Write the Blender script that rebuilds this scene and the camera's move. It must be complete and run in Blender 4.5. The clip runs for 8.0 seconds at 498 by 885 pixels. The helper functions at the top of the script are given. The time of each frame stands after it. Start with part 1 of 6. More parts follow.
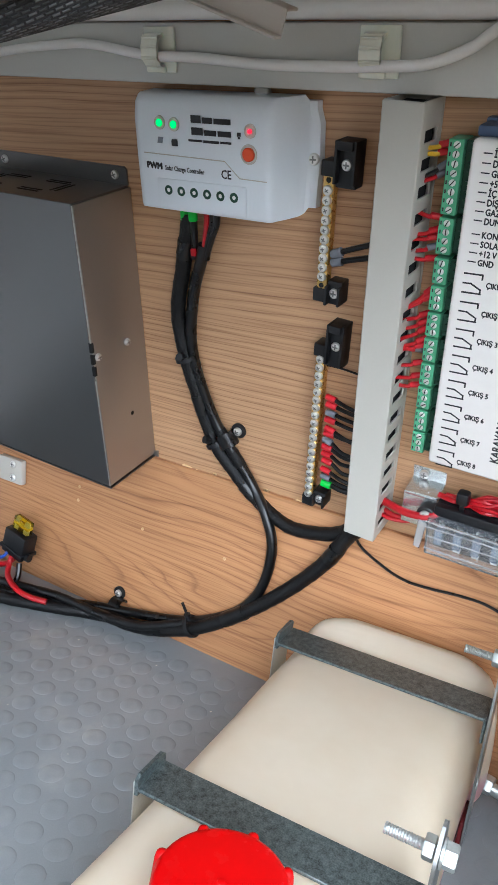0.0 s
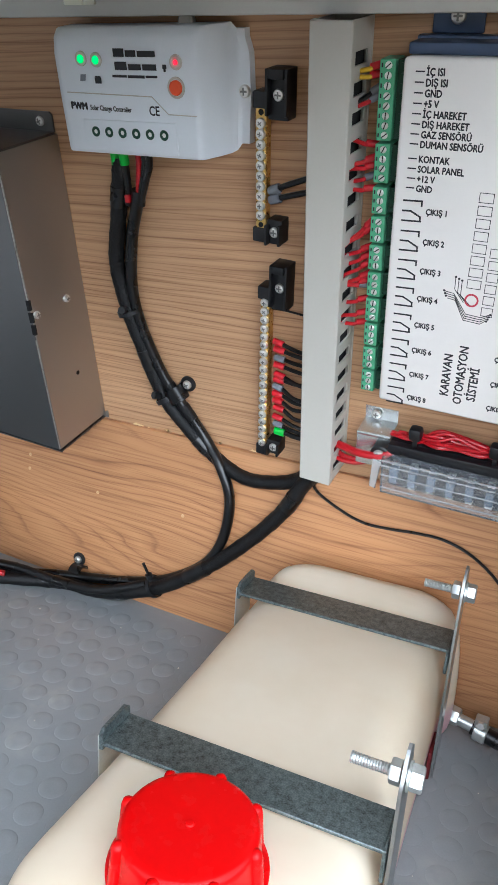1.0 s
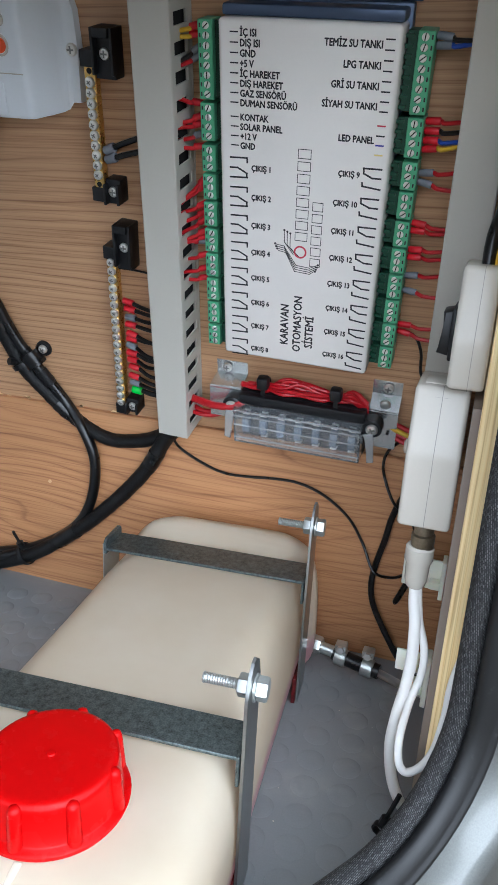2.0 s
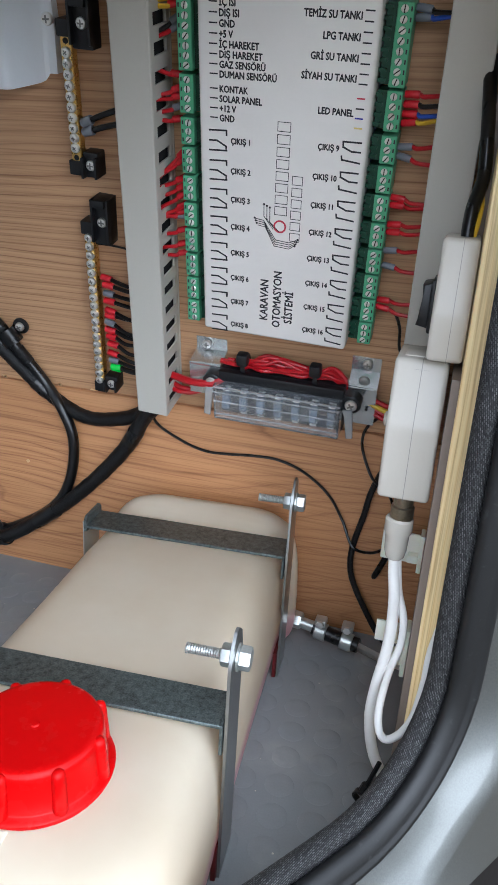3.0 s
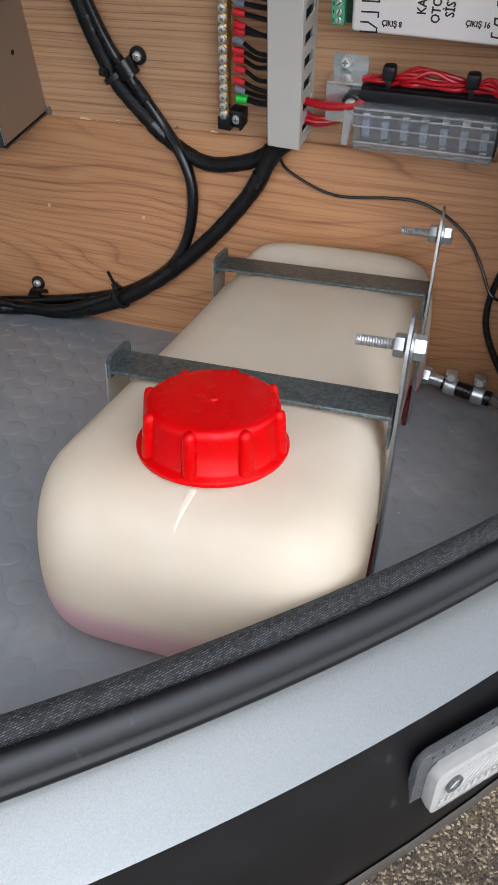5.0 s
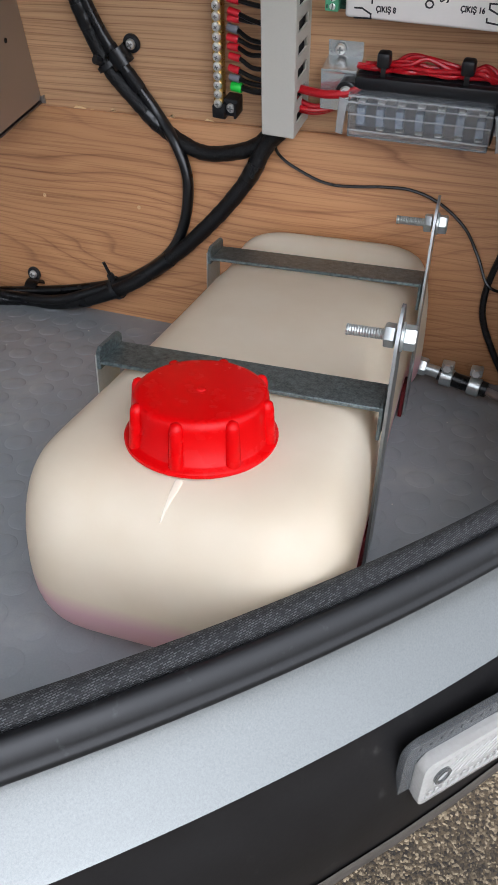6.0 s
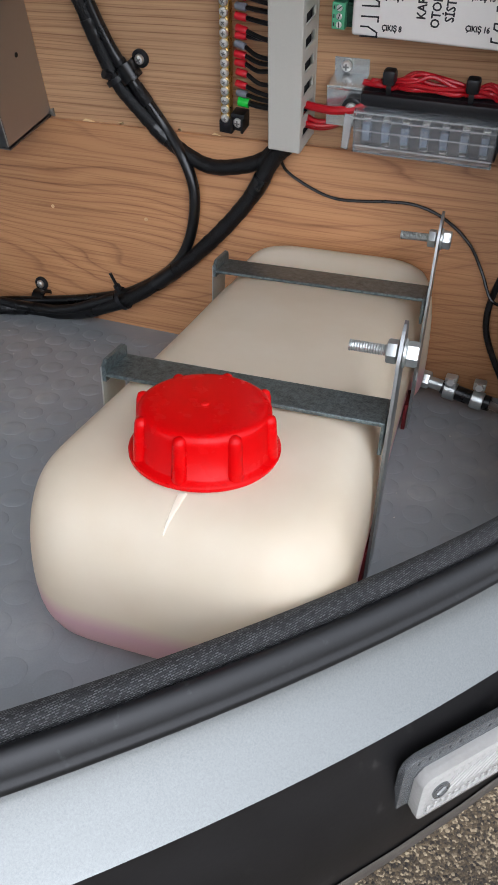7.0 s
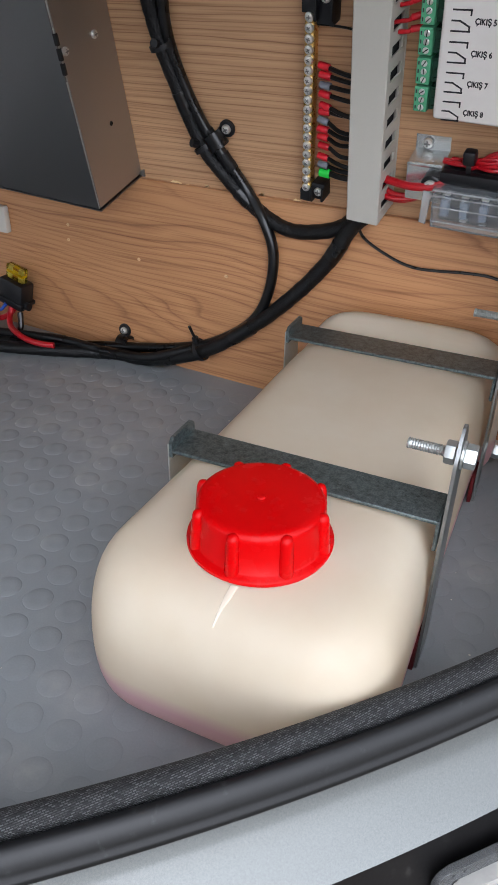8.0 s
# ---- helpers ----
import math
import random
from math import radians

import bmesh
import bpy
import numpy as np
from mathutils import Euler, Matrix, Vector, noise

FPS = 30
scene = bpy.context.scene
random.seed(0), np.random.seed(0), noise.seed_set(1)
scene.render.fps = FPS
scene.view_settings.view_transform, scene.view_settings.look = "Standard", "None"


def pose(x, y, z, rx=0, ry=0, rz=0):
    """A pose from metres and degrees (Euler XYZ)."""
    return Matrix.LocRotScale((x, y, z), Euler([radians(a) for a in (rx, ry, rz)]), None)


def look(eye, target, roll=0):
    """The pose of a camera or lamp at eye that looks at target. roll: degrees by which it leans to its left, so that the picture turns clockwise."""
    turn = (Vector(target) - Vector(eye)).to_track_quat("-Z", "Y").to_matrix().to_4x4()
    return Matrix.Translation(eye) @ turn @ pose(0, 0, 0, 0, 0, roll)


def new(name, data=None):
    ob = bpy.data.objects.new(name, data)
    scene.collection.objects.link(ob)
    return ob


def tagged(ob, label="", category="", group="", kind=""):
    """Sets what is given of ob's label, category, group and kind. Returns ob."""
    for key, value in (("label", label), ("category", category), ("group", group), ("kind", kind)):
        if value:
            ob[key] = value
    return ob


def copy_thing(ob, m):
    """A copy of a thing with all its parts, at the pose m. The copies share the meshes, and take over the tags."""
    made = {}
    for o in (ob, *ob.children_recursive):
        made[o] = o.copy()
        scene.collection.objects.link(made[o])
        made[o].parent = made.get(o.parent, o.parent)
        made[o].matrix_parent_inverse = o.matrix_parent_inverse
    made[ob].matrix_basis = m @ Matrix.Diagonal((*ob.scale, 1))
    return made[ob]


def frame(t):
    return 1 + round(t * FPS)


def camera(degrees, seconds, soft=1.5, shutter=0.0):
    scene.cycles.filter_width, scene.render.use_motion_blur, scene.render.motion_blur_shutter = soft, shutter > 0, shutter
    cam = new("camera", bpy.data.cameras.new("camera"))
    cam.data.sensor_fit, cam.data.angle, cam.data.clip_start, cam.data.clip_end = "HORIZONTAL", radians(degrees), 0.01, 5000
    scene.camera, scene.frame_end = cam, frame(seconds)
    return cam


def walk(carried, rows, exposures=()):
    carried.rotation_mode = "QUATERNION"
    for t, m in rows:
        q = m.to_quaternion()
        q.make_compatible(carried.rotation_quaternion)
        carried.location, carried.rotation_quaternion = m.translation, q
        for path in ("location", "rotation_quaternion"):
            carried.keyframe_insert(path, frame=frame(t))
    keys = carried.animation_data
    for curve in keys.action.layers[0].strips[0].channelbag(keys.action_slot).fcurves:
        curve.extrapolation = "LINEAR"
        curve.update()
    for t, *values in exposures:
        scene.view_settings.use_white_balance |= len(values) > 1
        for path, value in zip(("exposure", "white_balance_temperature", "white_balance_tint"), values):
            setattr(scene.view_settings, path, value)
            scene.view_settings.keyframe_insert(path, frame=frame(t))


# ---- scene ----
cam = camera(37.76, 8.0, soft=1.6)
PATH = [
    (0, (0.1670, -0.5270, 0.3968), (-0.3132, 0.3046, 0.1178), 6.19),
    (0.5, (0.1651, -0.5226, 0.3904), (-0.3158, 0.3089, 0.1122), 5.22),
    (0.7, (0.1680, -0.5210, 0.3850), (-0.7680, 1.1500, -0.1910), 4.80),
    (1, (0.1728, -0.5186, 0.3797), (-0.2529, 0.3302, 0.0662), 3.65),
    (1.2, (0.1810, -0.5170, 0.3690), (-0.5760, 1.2080, -0.3020), 3.80),
    (1.5, (0.1947, -0.5219, 0.3560), (-0.1358, 0.3543, 0.0052), 3.37),
    (1.7, (0.1980, -0.5250, 0.3620), (-0.4210, 1.2420, -0.3390), 3.10),
    (2, (0.2068, -0.5303, 0.3740), (-0.0765, 0.3665, 0.0343), 3.05),
    (2.2, (0.2096, -0.5315, 0.3742), (-0.0592, 0.3709, 0.0375), 3.13),
    (3.3, (0.1998, -0.5391, 0.3575), (-0.0470, 0.3505, -0.0268), 3.25),
    (3.5, (0.1894, -0.5438, 0.3401), (-0.0621, 0.3312, -0.0736), 3.04),
    (3.7, (0.1850, -0.5490, 0.3280), (-0.3320, 1.1730, -0.5470), 2.60),
    (4, (0.1761, -0.5580, 0.2992), (-0.0917, 0.2814, -0.1737), 2.64),
    (4.2, (0.1780, -0.5650, 0.2870), (-0.3730, 1.0900, -0.6930), 2.40),
    (4.5, (0.1638, -0.5735, 0.2865), (-0.1192, 0.2355, -0.2288), 2.18),
    (6, (0.1705, -0.5680, 0.2848), (-0.1211, 0.2154, -0.2640), 1.68),
    (6.5, (0.1802, -0.5699, 0.2944), (-0.1105, 0.2164, -0.2508), 1.85),
    (7, (0.1717, -0.5688, 0.2893), (-0.1282, 0.2171, -0.2513), 1.98),
    (7.5, (0.1712, -0.5631, 0.2897), (-0.1434, 0.2195, -0.2475), 2.65),
    (7.8, (0.1740, -0.5520, 0.3300), (-0.5300, 0.9840, -0.7410), 2.70),
    (8, (0.1759, -0.5538, 0.3286), (-0.2267, 0.1920, -0.2020), 1.05),
]
walk(cam, [(t, look(eye, target, roll)) for t, eye, target, roll in PATH],
     exposures=[(0.0, 2.12, 5600, 8), (1.0, 2.04, 5600, 8), (2.2, 1.56, 5500, 8), (3.3, 1.5, 5600, 10), (4.5, 1.3, 5850, 13), (8.0, 1.27, 5880, 13)])

# ---------------------------------------------------------------- light
world = bpy.data.worlds.new("overcast_sky")
scene.world = world
world.use_nodes = True
_wn = world.node_tree.nodes
_sky = _wn.new("ShaderNodeTexSky")
_sky.sky_type = "NISHITA"
_sky.sun_disc = False
_sky.sun_elevation = radians(40)
_sky.sun_rotation = radians(142)
_sky.air_density, _sky.dust_density, _sky.ozone_density = 1.0, 1.4, 1.0
_wn["Background"].inputs["Strength"].default_value = 0.15
_grey = _wn.new("ShaderNodeHueSaturation")          # thin cloud takes most of the blue
_grey.inputs["Saturation"].default_value = 0.06
world.node_tree.links.new(_sky.outputs[0], _grey.inputs["Color"])
world.node_tree.links.new(_grey.outputs[0], _wn["Background"].inputs["Color"])
_sun = new("sun", bpy.data.lights.new("sun", "SUN"))
_sun.data.energy, _sun.data.angle, _sun.data.color = 0.38, radians(90), (1.0, 0.99, 0.98)
_sun.matrix_world = look((0.57, -0.72, 0.78), (0, 0, 0))

# ---------------------------------------------------------------- helpers
K = 1.377                     # drawing units to metres
SLOPE = 0.307                 # lean of the upper board


def lin(r, g, b):
    return tuple(((c / 255 + 0.055) / 1.055) ** 2.4 if c > 10 else c / 255 / 12.92 for c in (r, g, b)) + (1,)


def nodes_of(name):
    m = bpy.data.materials.new(name)
    m.use_nodes = True
    return m, m.node_tree.nodes, m.node_tree.links, m.node_tree.nodes["Principled BSDF"]


def mat(name, col, rough=0.5, metal=0.0, vary=0.12, scale=60.0, fine=600.0, bump=0.05, **more):
    """A surface with variation at two scales in colour and gloss, and a fine relief."""
    m, n, l, p = nodes_of(name)
    tc = n.new("ShaderNodeTexCoord")
    a, b = n.new("ShaderNodeTexNoise"), n.new("ShaderNodeTexNoise")
    a.inputs["Scale"].default_value, a.inputs["Detail"].default_value = scale, 4
    b.inputs["Scale"].default_value, b.inputs["Detail"].default_value = fine, 3
    mix, mul = n.new("ShaderNodeMath"), n.new("ShaderNodeMath")
    mix.operation, mul.operation = "ADD", "MULTIPLY_ADD"
    hsv = n.new("ShaderNodeHueSaturation")
    hsv.inputs["Color"].default_value = col
    for t in (a, b):
        l.new(tc.outputs["Object"], t.inputs["Vector"])
    l.new(a.outputs["Fac"], mix.inputs[0])
    l.new(b.outputs["Fac"], mix.inputs[1])
    l.new(mix.outputs[0], mul.inputs[0])
    mul.inputs[1].default_value, mul.inputs[2].default_value = vary, 1 - vary
    l.new(mul.outputs[0], hsv.inputs["Value"])
    l.new(hsv.outputs[0], p.inputs["Base Color"])
    r = n.new("ShaderNodeMath")
    r.operation = "MULTIPLY_ADD"
    l.new(a.outputs["Fac"], r.inputs[0])
    r.inputs[1].default_value, r.inputs[2].default_value = 0.25 * rough, 0.87 * rough
    l.new(r.outputs[0], p.inputs["Roughness"])
    p.inputs["Metallic"].default_value = metal
    if bump:
        bp = n.new("ShaderNodeBump")
        bp.inputs["Strength"].default_value, bp.inputs["Distance"].default_value = bump, 0.001
        l.new(b.outputs["Fac"], bp.inputs["Height"])
        l.new(bp.outputs[0], p.inputs["Normal"])
    for key, value in more.items():
        p.inputs[key.replace("_", " ")].default_value = value
    return m


def wood(name, dark, mid, light, offset, lines=150.0, swing=5.0, along=1.3, across="Y"):
    """Laminate with a horizontal oak grain: growth lines that wander and here and there close into arches, fine pores, and a slow tint."""
    m, n, l, p = nodes_of(name)
    tc = n.new("ShaderNodeTexCoord")

    def mapped(scale, place=(0, 0, 0)):
        mp = n.new("ShaderNodeMapping")
        mp.inputs["Location"].default_value, mp.inputs["Scale"].default_value = place, scale if across == "Y" else (scale[0], scale[2], scale[1])
        l.new(tc.outputs["Object"], mp.inputs["Vector"])
        return mp

    def noise(scale, detail, place=(0, 0, 0), rough=0.5):
        t = n.new("ShaderNodeTexNoise")
        t.inputs["Scale"].default_value, t.inputs["Detail"].default_value, t.inputs["Roughness"].default_value = 1.0, detail, rough
        l.new(mapped(scale, place).outputs[0], t.inputs["Vector"])
        return t

    def calc(kind, a, b=0.0, c=0.0):
        t = n.new("ShaderNodeMath")
        t.operation = kind
        for k, v in enumerate((a, b, c)):
            if isinstance(v, (int, float)):
                t.inputs[k].default_value = v
            else:
                l.new(v, t.inputs[k])
        return t.outputs[0]

    sep = n.new("ShaderNodeSeparateXYZ")
    l.new(tc.outputs["Object"], sep.inputs[0])
    big = noise((along, 9.0, 1.0), 1.5, offset)
    small = noise((9.0, 60.0, 9.0), 2.0)
    phase = calc("MULTIPLY_ADD", sep.outputs[across], lines, calc("MULTIPLY", big.outputs["Fac"], swing * 4))
    phase = calc("MULTIPLY_ADD", small.outputs["Fac"], 0.9, phase)
    ramp = n.new("ShaderNodeValToRGB")
    e = ramp.color_ramp.elements
    e[0].position, e[0].color = 0.0, mid
    e[1].position, e[1].color = 0.45, light
    for pos, col in ((0.76, mid), (0.88, dark), (0.95, mid)):
        ramp.color_ramp.elements.new(pos).color = col
    l.new(calc("FRACT", phase), ramp.inputs[0])
    strong = noise((3.0, 26.0, 3.0), 2.0, (4.0, 1.0, 0.0))     # the lines fade in and out
    fade = n.new("ShaderNodeMix")
    fade.data_type = "RGBA"
    fade.inputs[6].default_value = tuple((a + b) / 2 for a, b in zip(mid, light))
    l.new(calc("MULTIPLY_ADD", strong.outputs["Fac"], 2.2, -0.45), fade.inputs["Factor"])
    fade.clamp_factor = True
    l.new(ramp.outputs[0], fade.inputs[7])
    fib = noise((7.0, 520.0, 7.0), 4.0, rough=0.65)
    fr = n.new("ShaderNodeValToRGB")
    fr.color_ramp.elements[0].position, fr.color_ramp.elements[0].color = 0.30, (0.66, 0.57, 0.50, 1)
    fr.color_ramp.elements[1].position, fr.color_ramp.elements[1].color = 0.52, (1.03, 1.02, 1.0, 1)
    l.new(fib.outputs["Fac"], fr.inputs[0])
    mix = n.new("ShaderNodeMix")
    mix.data_type, mix.blend_type = "RGBA", "MULTIPLY"
    mix.inputs["Factor"].default_value = 1.0
    l.new(fade.outputs[2], mix.inputs[6])
    l.new(fr.outputs[0], mix.inputs[7])
    slow = noise((4.0, 11.0, 4.0), 2.0)
    tint = n.new("ShaderNodeHueSaturation")
    l.new(mix.outputs[2], tint.inputs["Color"])
    l.new(calc("MULTIPLY_ADD", slow.outputs["Fac"], 0.5, 0.75), tint.inputs["Value"])
    l.new(tint.outputs[0], p.inputs["Base Color"])
    l.new(calc("MULTIPLY_ADD", slow.outputs["Fac"], 0.2, 0.32), p.inputs["Roughness"])
    bp = n.new("ShaderNodeBump")
    bp.inputs["Strength"].default_value, bp.inputs["Distance"].default_value = 0.12, 0.0005
    l.new(fib.outputs["Fac"], bp.inputs["Height"])
    l.new(bp.outputs[0], p.inputs["Normal"])
    return m


def thing(name, m, label, category, group="", kind=""):
    ob = new(name)
    ob.empty_display_size = 0.01
    ob.matrix_world = Matrix.Translation(m.translation * (K - 1)) @ m
    return tagged(ob, label, category, group, kind)


def mesh_of(name, bm, material, smooth=None):
    bmesh.ops.recalc_face_normals(bm, faces=bm.faces)
    bmesh.ops.scale(bm, vec=(K, K, K), verts=bm.verts)
    me = bpy.data.meshes.new(name)
    bm.to_mesh(me)
    bm.free()
    me.materials.append(material)
    if smooth is not None:
        me.shade_smooth()
        me.set_sharp_from_angle(angle=radians(smooth))
    return me


def part(name, bm, material, parent, label="", smooth=35):
    ob = new(name, mesh_of(name, bm, material, smooth))
    ob.parent = parent
    return tagged(ob, label)


def alone(name, bm, material, m, label, category, group="", kind="", smooth=35):
    """A thing that is one mesh."""
    ob = new(name, mesh_of(name, bm, material, smooth))
    ob.matrix_world = Matrix.Translation(m.translation * (K - 1)) @ m
    return tagged(ob, label, category, group, kind)


def again(ob, name, parent, m):
    """A further piece on the same mesh, at the pose m within its parent."""
    o = new(name, ob.data)
    o.parent = parent
    o.matrix_basis = Matrix.Translation(m.translation * (K - 1)) @ m
    return o


_UP = Vector((0, -SLOPE, 1)).normalized()
_OUT = Vector((0, -1, -SLOPE)).normalized()


def on_panel(x=0.0, s=0.0, turn=0.0, d=0.0):
    """A pose on the leaning upper board: x right, y up along it, z out of it."""
    p = Vector((x, 0.003, 0.131)) + s * _UP + d * _OUT
    m = Matrix(((1, _UP.x, _OUT.x, p.x), (0, _UP.y, _OUT.y, p.y), (0, _UP.z, _OUT.z, p.z), (0, 0, 0, 1)))
    return m @ Matrix.Rotation(radians(turn), 4, "Z")


def on_low(x=0.0, z=0.0, turn=0.0):
    """A pose on the upright lower board: x right, y up, z towards the room."""
    return Matrix(((1, 0, 0, x), (0, 0, -1, 0), (0, 1, 0, z), (0, 0, 0, 1))) @ Matrix.Rotation(radians(turn), 4, "Z")


HERE = Matrix.Identity(4)


def box(bm, x0, x1, y0, y1, z0, z1, bevel=0.0, seg=2):
    vs = [bm.verts.new((x, y, z)) for x in (x0, x1) for y in (y0, y1) for z in (z0, z1)]
    fs = [bm.faces.new([vs[i] for i in f]) for f in ((0, 1, 3, 2), (4, 6, 7, 5), (0, 4, 5, 1), (2, 3, 7, 6), (0, 2, 6, 4), (1, 5, 7, 3))]
    if bevel:
        es = {e for f in fs for e in f.edges}
        bmesh.ops.bevel(bm, geom=list(es), offset=bevel, segments=seg, affect="EDGES", profile=0.5)
    return bm


def prism(bm, pts, z0, z1, bevel=0.0):
    a = [bm.verts.new((x, y, z0)) for x, y in pts]
    b = [bm.verts.new((x, y, z1)) for x, y in pts]
    n = len(pts)
    fs = [bm.faces.new(a[::-1]), bm.faces.new(b)]
    fs += [bm.faces.new((a[i], a[(i + 1) % n], b[(i + 1) % n], b[i])) for i in range(n)]
    if bevel:
        bmesh.ops.bevel(bm, geom=list({e for f in fs[:2] for e in f.edges}), offset=bevel, segments=2, affect="EDGES", profile=0.5)
    return bm


def revolve(bm, prof, seg=24, m=None, cap=True):
    """Turns (radius, height) pairs round the z axis."""
    rings = []
    for r, z in prof:
        rings.append([bm.verts.new((r * math.cos(2 * math.pi * i / seg), r * math.sin(2 * math.pi * i / seg), z)) for i in range(seg)])
    for a, b in zip(rings, rings[1:]):
        for i in range(seg):
            bm.faces.new((a[i], a[(i + 1) % seg], b[(i + 1) % seg], b[i]))
    if cap:
        bm.faces.new(rings[0][::-1])
        bm.faces.new(rings[-1])
    if m is not None:
        bmesh.ops.transform(bm, matrix=m, verts=[v for r in rings for v in r])
    return bm


def aim(p, q):
    """A pose at p with its z axis towards q."""
    d = Vector(q) - Vector(p)
    return Matrix.Translation(p) @ d.to_track_quat("Z", "Y").to_matrix().to_4x4()


def rod(bm, p, q, r, seg=12, r2=None):
    h = (Vector(q) - Vector(p)).length
    return revolve(bm, [(r, 0), (r if r2 is None else r2, h)], seg, aim(p, q))


def smooth_line(pts, per=6):
    """A Catmull-Rom curve through points."""
    p = [Vector(v) for v in pts]
    p = [2 * p[0] - p[1]] + p + [2 * p[-1] - p[-2]]
    out = []
    for i in range(1, len(p) - 2):
        for k in range(per):
            t = k / per
            a, b, c, d = p[i - 1:i + 3]
            out.append(0.5 * ((2 * b) + (c - a) * t + (2 * a - 5 * b + 4 * c - d) * t * t + (3 * b - 3 * c + d - a) * t ** 3))
    return out + [p[-2]]


def hose(bm, pts, r, seg=10, per=6, wave=0.0):
    """A round cable along a smooth curve."""
    line = smooth_line(pts, per)
    rings, side = [], None
    for i, c in enumerate(line):
        t = (line[min(i + 1, len(line) - 1)] - line[max(i - 1, 0)]).normalized()
        if side is None:
            side = t.orthogonal().normalized()
        side = (side - t * side.dot(t)).normalized()
        up = t.cross(side)
        rr = r * (1 + wave * math.sin(i * 2.3) * math.cos(i * 0.9))
        rings.append([bm.verts.new(c + rr * (math.cos(a) * side + math.sin(a) * up)) for a in (2 * math.pi * j / seg for j in range(seg))])
    for a, b in zip(rings, rings[1:]):
        for i in range(seg):
            bm.faces.new((a[i], a[(i + 1) % seg], b[(i + 1) % seg], b[i]))
    bm.faces.new(rings[0][::-1])
    bm.faces.new(rings[-1])
    return bm


def letters(name, text, size, material, parent, m, align="LEFT", bold=0.0, stretch=1.0, label=""):
    """Printed words, as a thin mesh of the built-in font; m is their pose within the parent."""
    cu = bpy.data.curves.new(name, "FONT")
    cu.body, cu.size, cu.align_x, cu.resolution_u = text, size * K, align, 2
    cu.extrude = 0.00004
    tmp = new(name, cu)
    bpy.context.view_layer.update()
    me = bpy.data.meshes.new_from_object(tmp.evaluated_get(bpy.context.evaluated_depsgraph_get()))
    bpy.data.objects.remove(tmp)
    me.materials.clear()
    me.materials.append(material)
    if bold:                                    # shifted impressions thicken the strokes
        bm = bmesh.new()
        bm.from_mesh(me)
        first = bm.verts[:] + bm.edges[:] + bm.faces[:]
        for k, (dx, dy) in enumerate(((0.8, 0.0), (-0.8, 0.0), (0.0, 0.7), (0.0, -0.7))):
            twin = bmesh.ops.duplicate(bm, geom=first)["geom"]
            bmesh.ops.translate(bm, vec=(bold * dx * K, bold * dy * K, 0.00001 * (k + 1)), verts=[g for g in twin if isinstance(g, bmesh.types.BMVert)])
        bm.to_mesh(me)
        bm.free()
    ob = new(name, me)
    ob.parent = parent
    ob.matrix_basis = Matrix.Translation(m.translation * (K - 1)) @ m @ Matrix.Diagonal((stretch, 1, 1, 1))
    return tagged(ob, label)


def bars(bm, rects, z0, z1):
    for x0, x1, y0, y1 in rects:
        box(bm, x0, x1, y0, y1, z0, z1)
    return bm


def screw_head(bm, m, r, h, hexagon=False, cross=True):
    """A pan head, its cross recess left to the dark bars of slots(), or a hexagon."""
    if hexagon:
        return revolve(bm, [(r * 0.92, 0), (r, h * 0.08), (r, h * 0.85), (r * 0.9, h)], 6, m)
    revolve(bm, [(r, 0), (r, h * 0.4), (r * 0.85, h * 0.8), (r * 0.5, h)], 14, m)
    return bm


def slots(bm, m, r, h, two=True):
    """The recess of a screw head: thin dark bars just proud of it, in place of shade."""
    w = r * 0.14
    vs0 = set(bm.verts)
    box(bm, -r * 0.58, r * 0.58, -w, w, h * 0.9, h * 1.05)
    if two:
        box(bm, -w, w, -r * 0.58, r * 0.58, h * 0.9, h * 1.06)
    bmesh.ops.transform(bm, matrix=m, verts=[v for v in bm.verts if v not in vs0])
    return bm


def B():
    return bmesh.new()


T = Matrix.Translation

# ---------------------------------------------------------------- materials
OAK_UP = wood("oak_laminate_upper", lin(136, 97, 68), lin(186, 146, 109), lin(198, 160, 122), (0.3, 0.0, 0.0), 165.0, 2.6, 0.7)
OAK_LOW = wood("oak_laminate_lower", lin(144, 97, 64), lin(178, 128, 87), lin(190, 142, 99), (1.7, 3.1, 0.0), 110.0, 5.0, 2.2)
PINE = wood("pine_edge", lin(216, 178, 114), lin(238, 210, 152), lin(246, 224, 172), (0.0, 5.0, 2.0), 330.0, 0.8, 3.0, "Z")
GREY_RUBBER = mat("grey_rubber_mat", lin(139, 143, 145), 0.3, vary=0.16, scale=18, fine=900, bump=0.08)
RED_CAP = mat("red_plastic", lin(188, 0, 1), 0.27, vary=0.04, scale=90, bump=0.01, Specular_IOR_Level=0.16)
ZINC = mat("galvanised_steel", lin(104, 114, 114), 0.36, 0.75, vary=1.7, scale=300, fine=1100, bump=0.05)
BRIGHT_ZINC = mat("zinc_plated_steel", lin(198, 202, 199), 0.3, 0.8, vary=0.15, scale=300, bump=0.03)
SHEET = mat("satin_sheet_steel", lin(122, 122, 122), 0.32, 0.97, vary=0.06, scale=9, fine=1600, bump=0.015)
# Same sheet steel, painted lighter and warmer for the wood it reflects.
SHEET_LIT = mat("lit_sheet_steel", lin(176, 172, 166), 0.46, 0.95, vary=0.12, scale=9, fine=1600, bump=0.03)
NICKEL = mat("nickel_screws", lin(232, 231, 226), 0.36, 0.85, vary=0.1, scale=400, bump=0)
# Grey of the raised bars that stand in for shade in recesses.
RECESS_SHADE = mat("recess_shade_grey", lin(128, 128, 125), 0.45, 0.6, vary=0.1, bump=0)
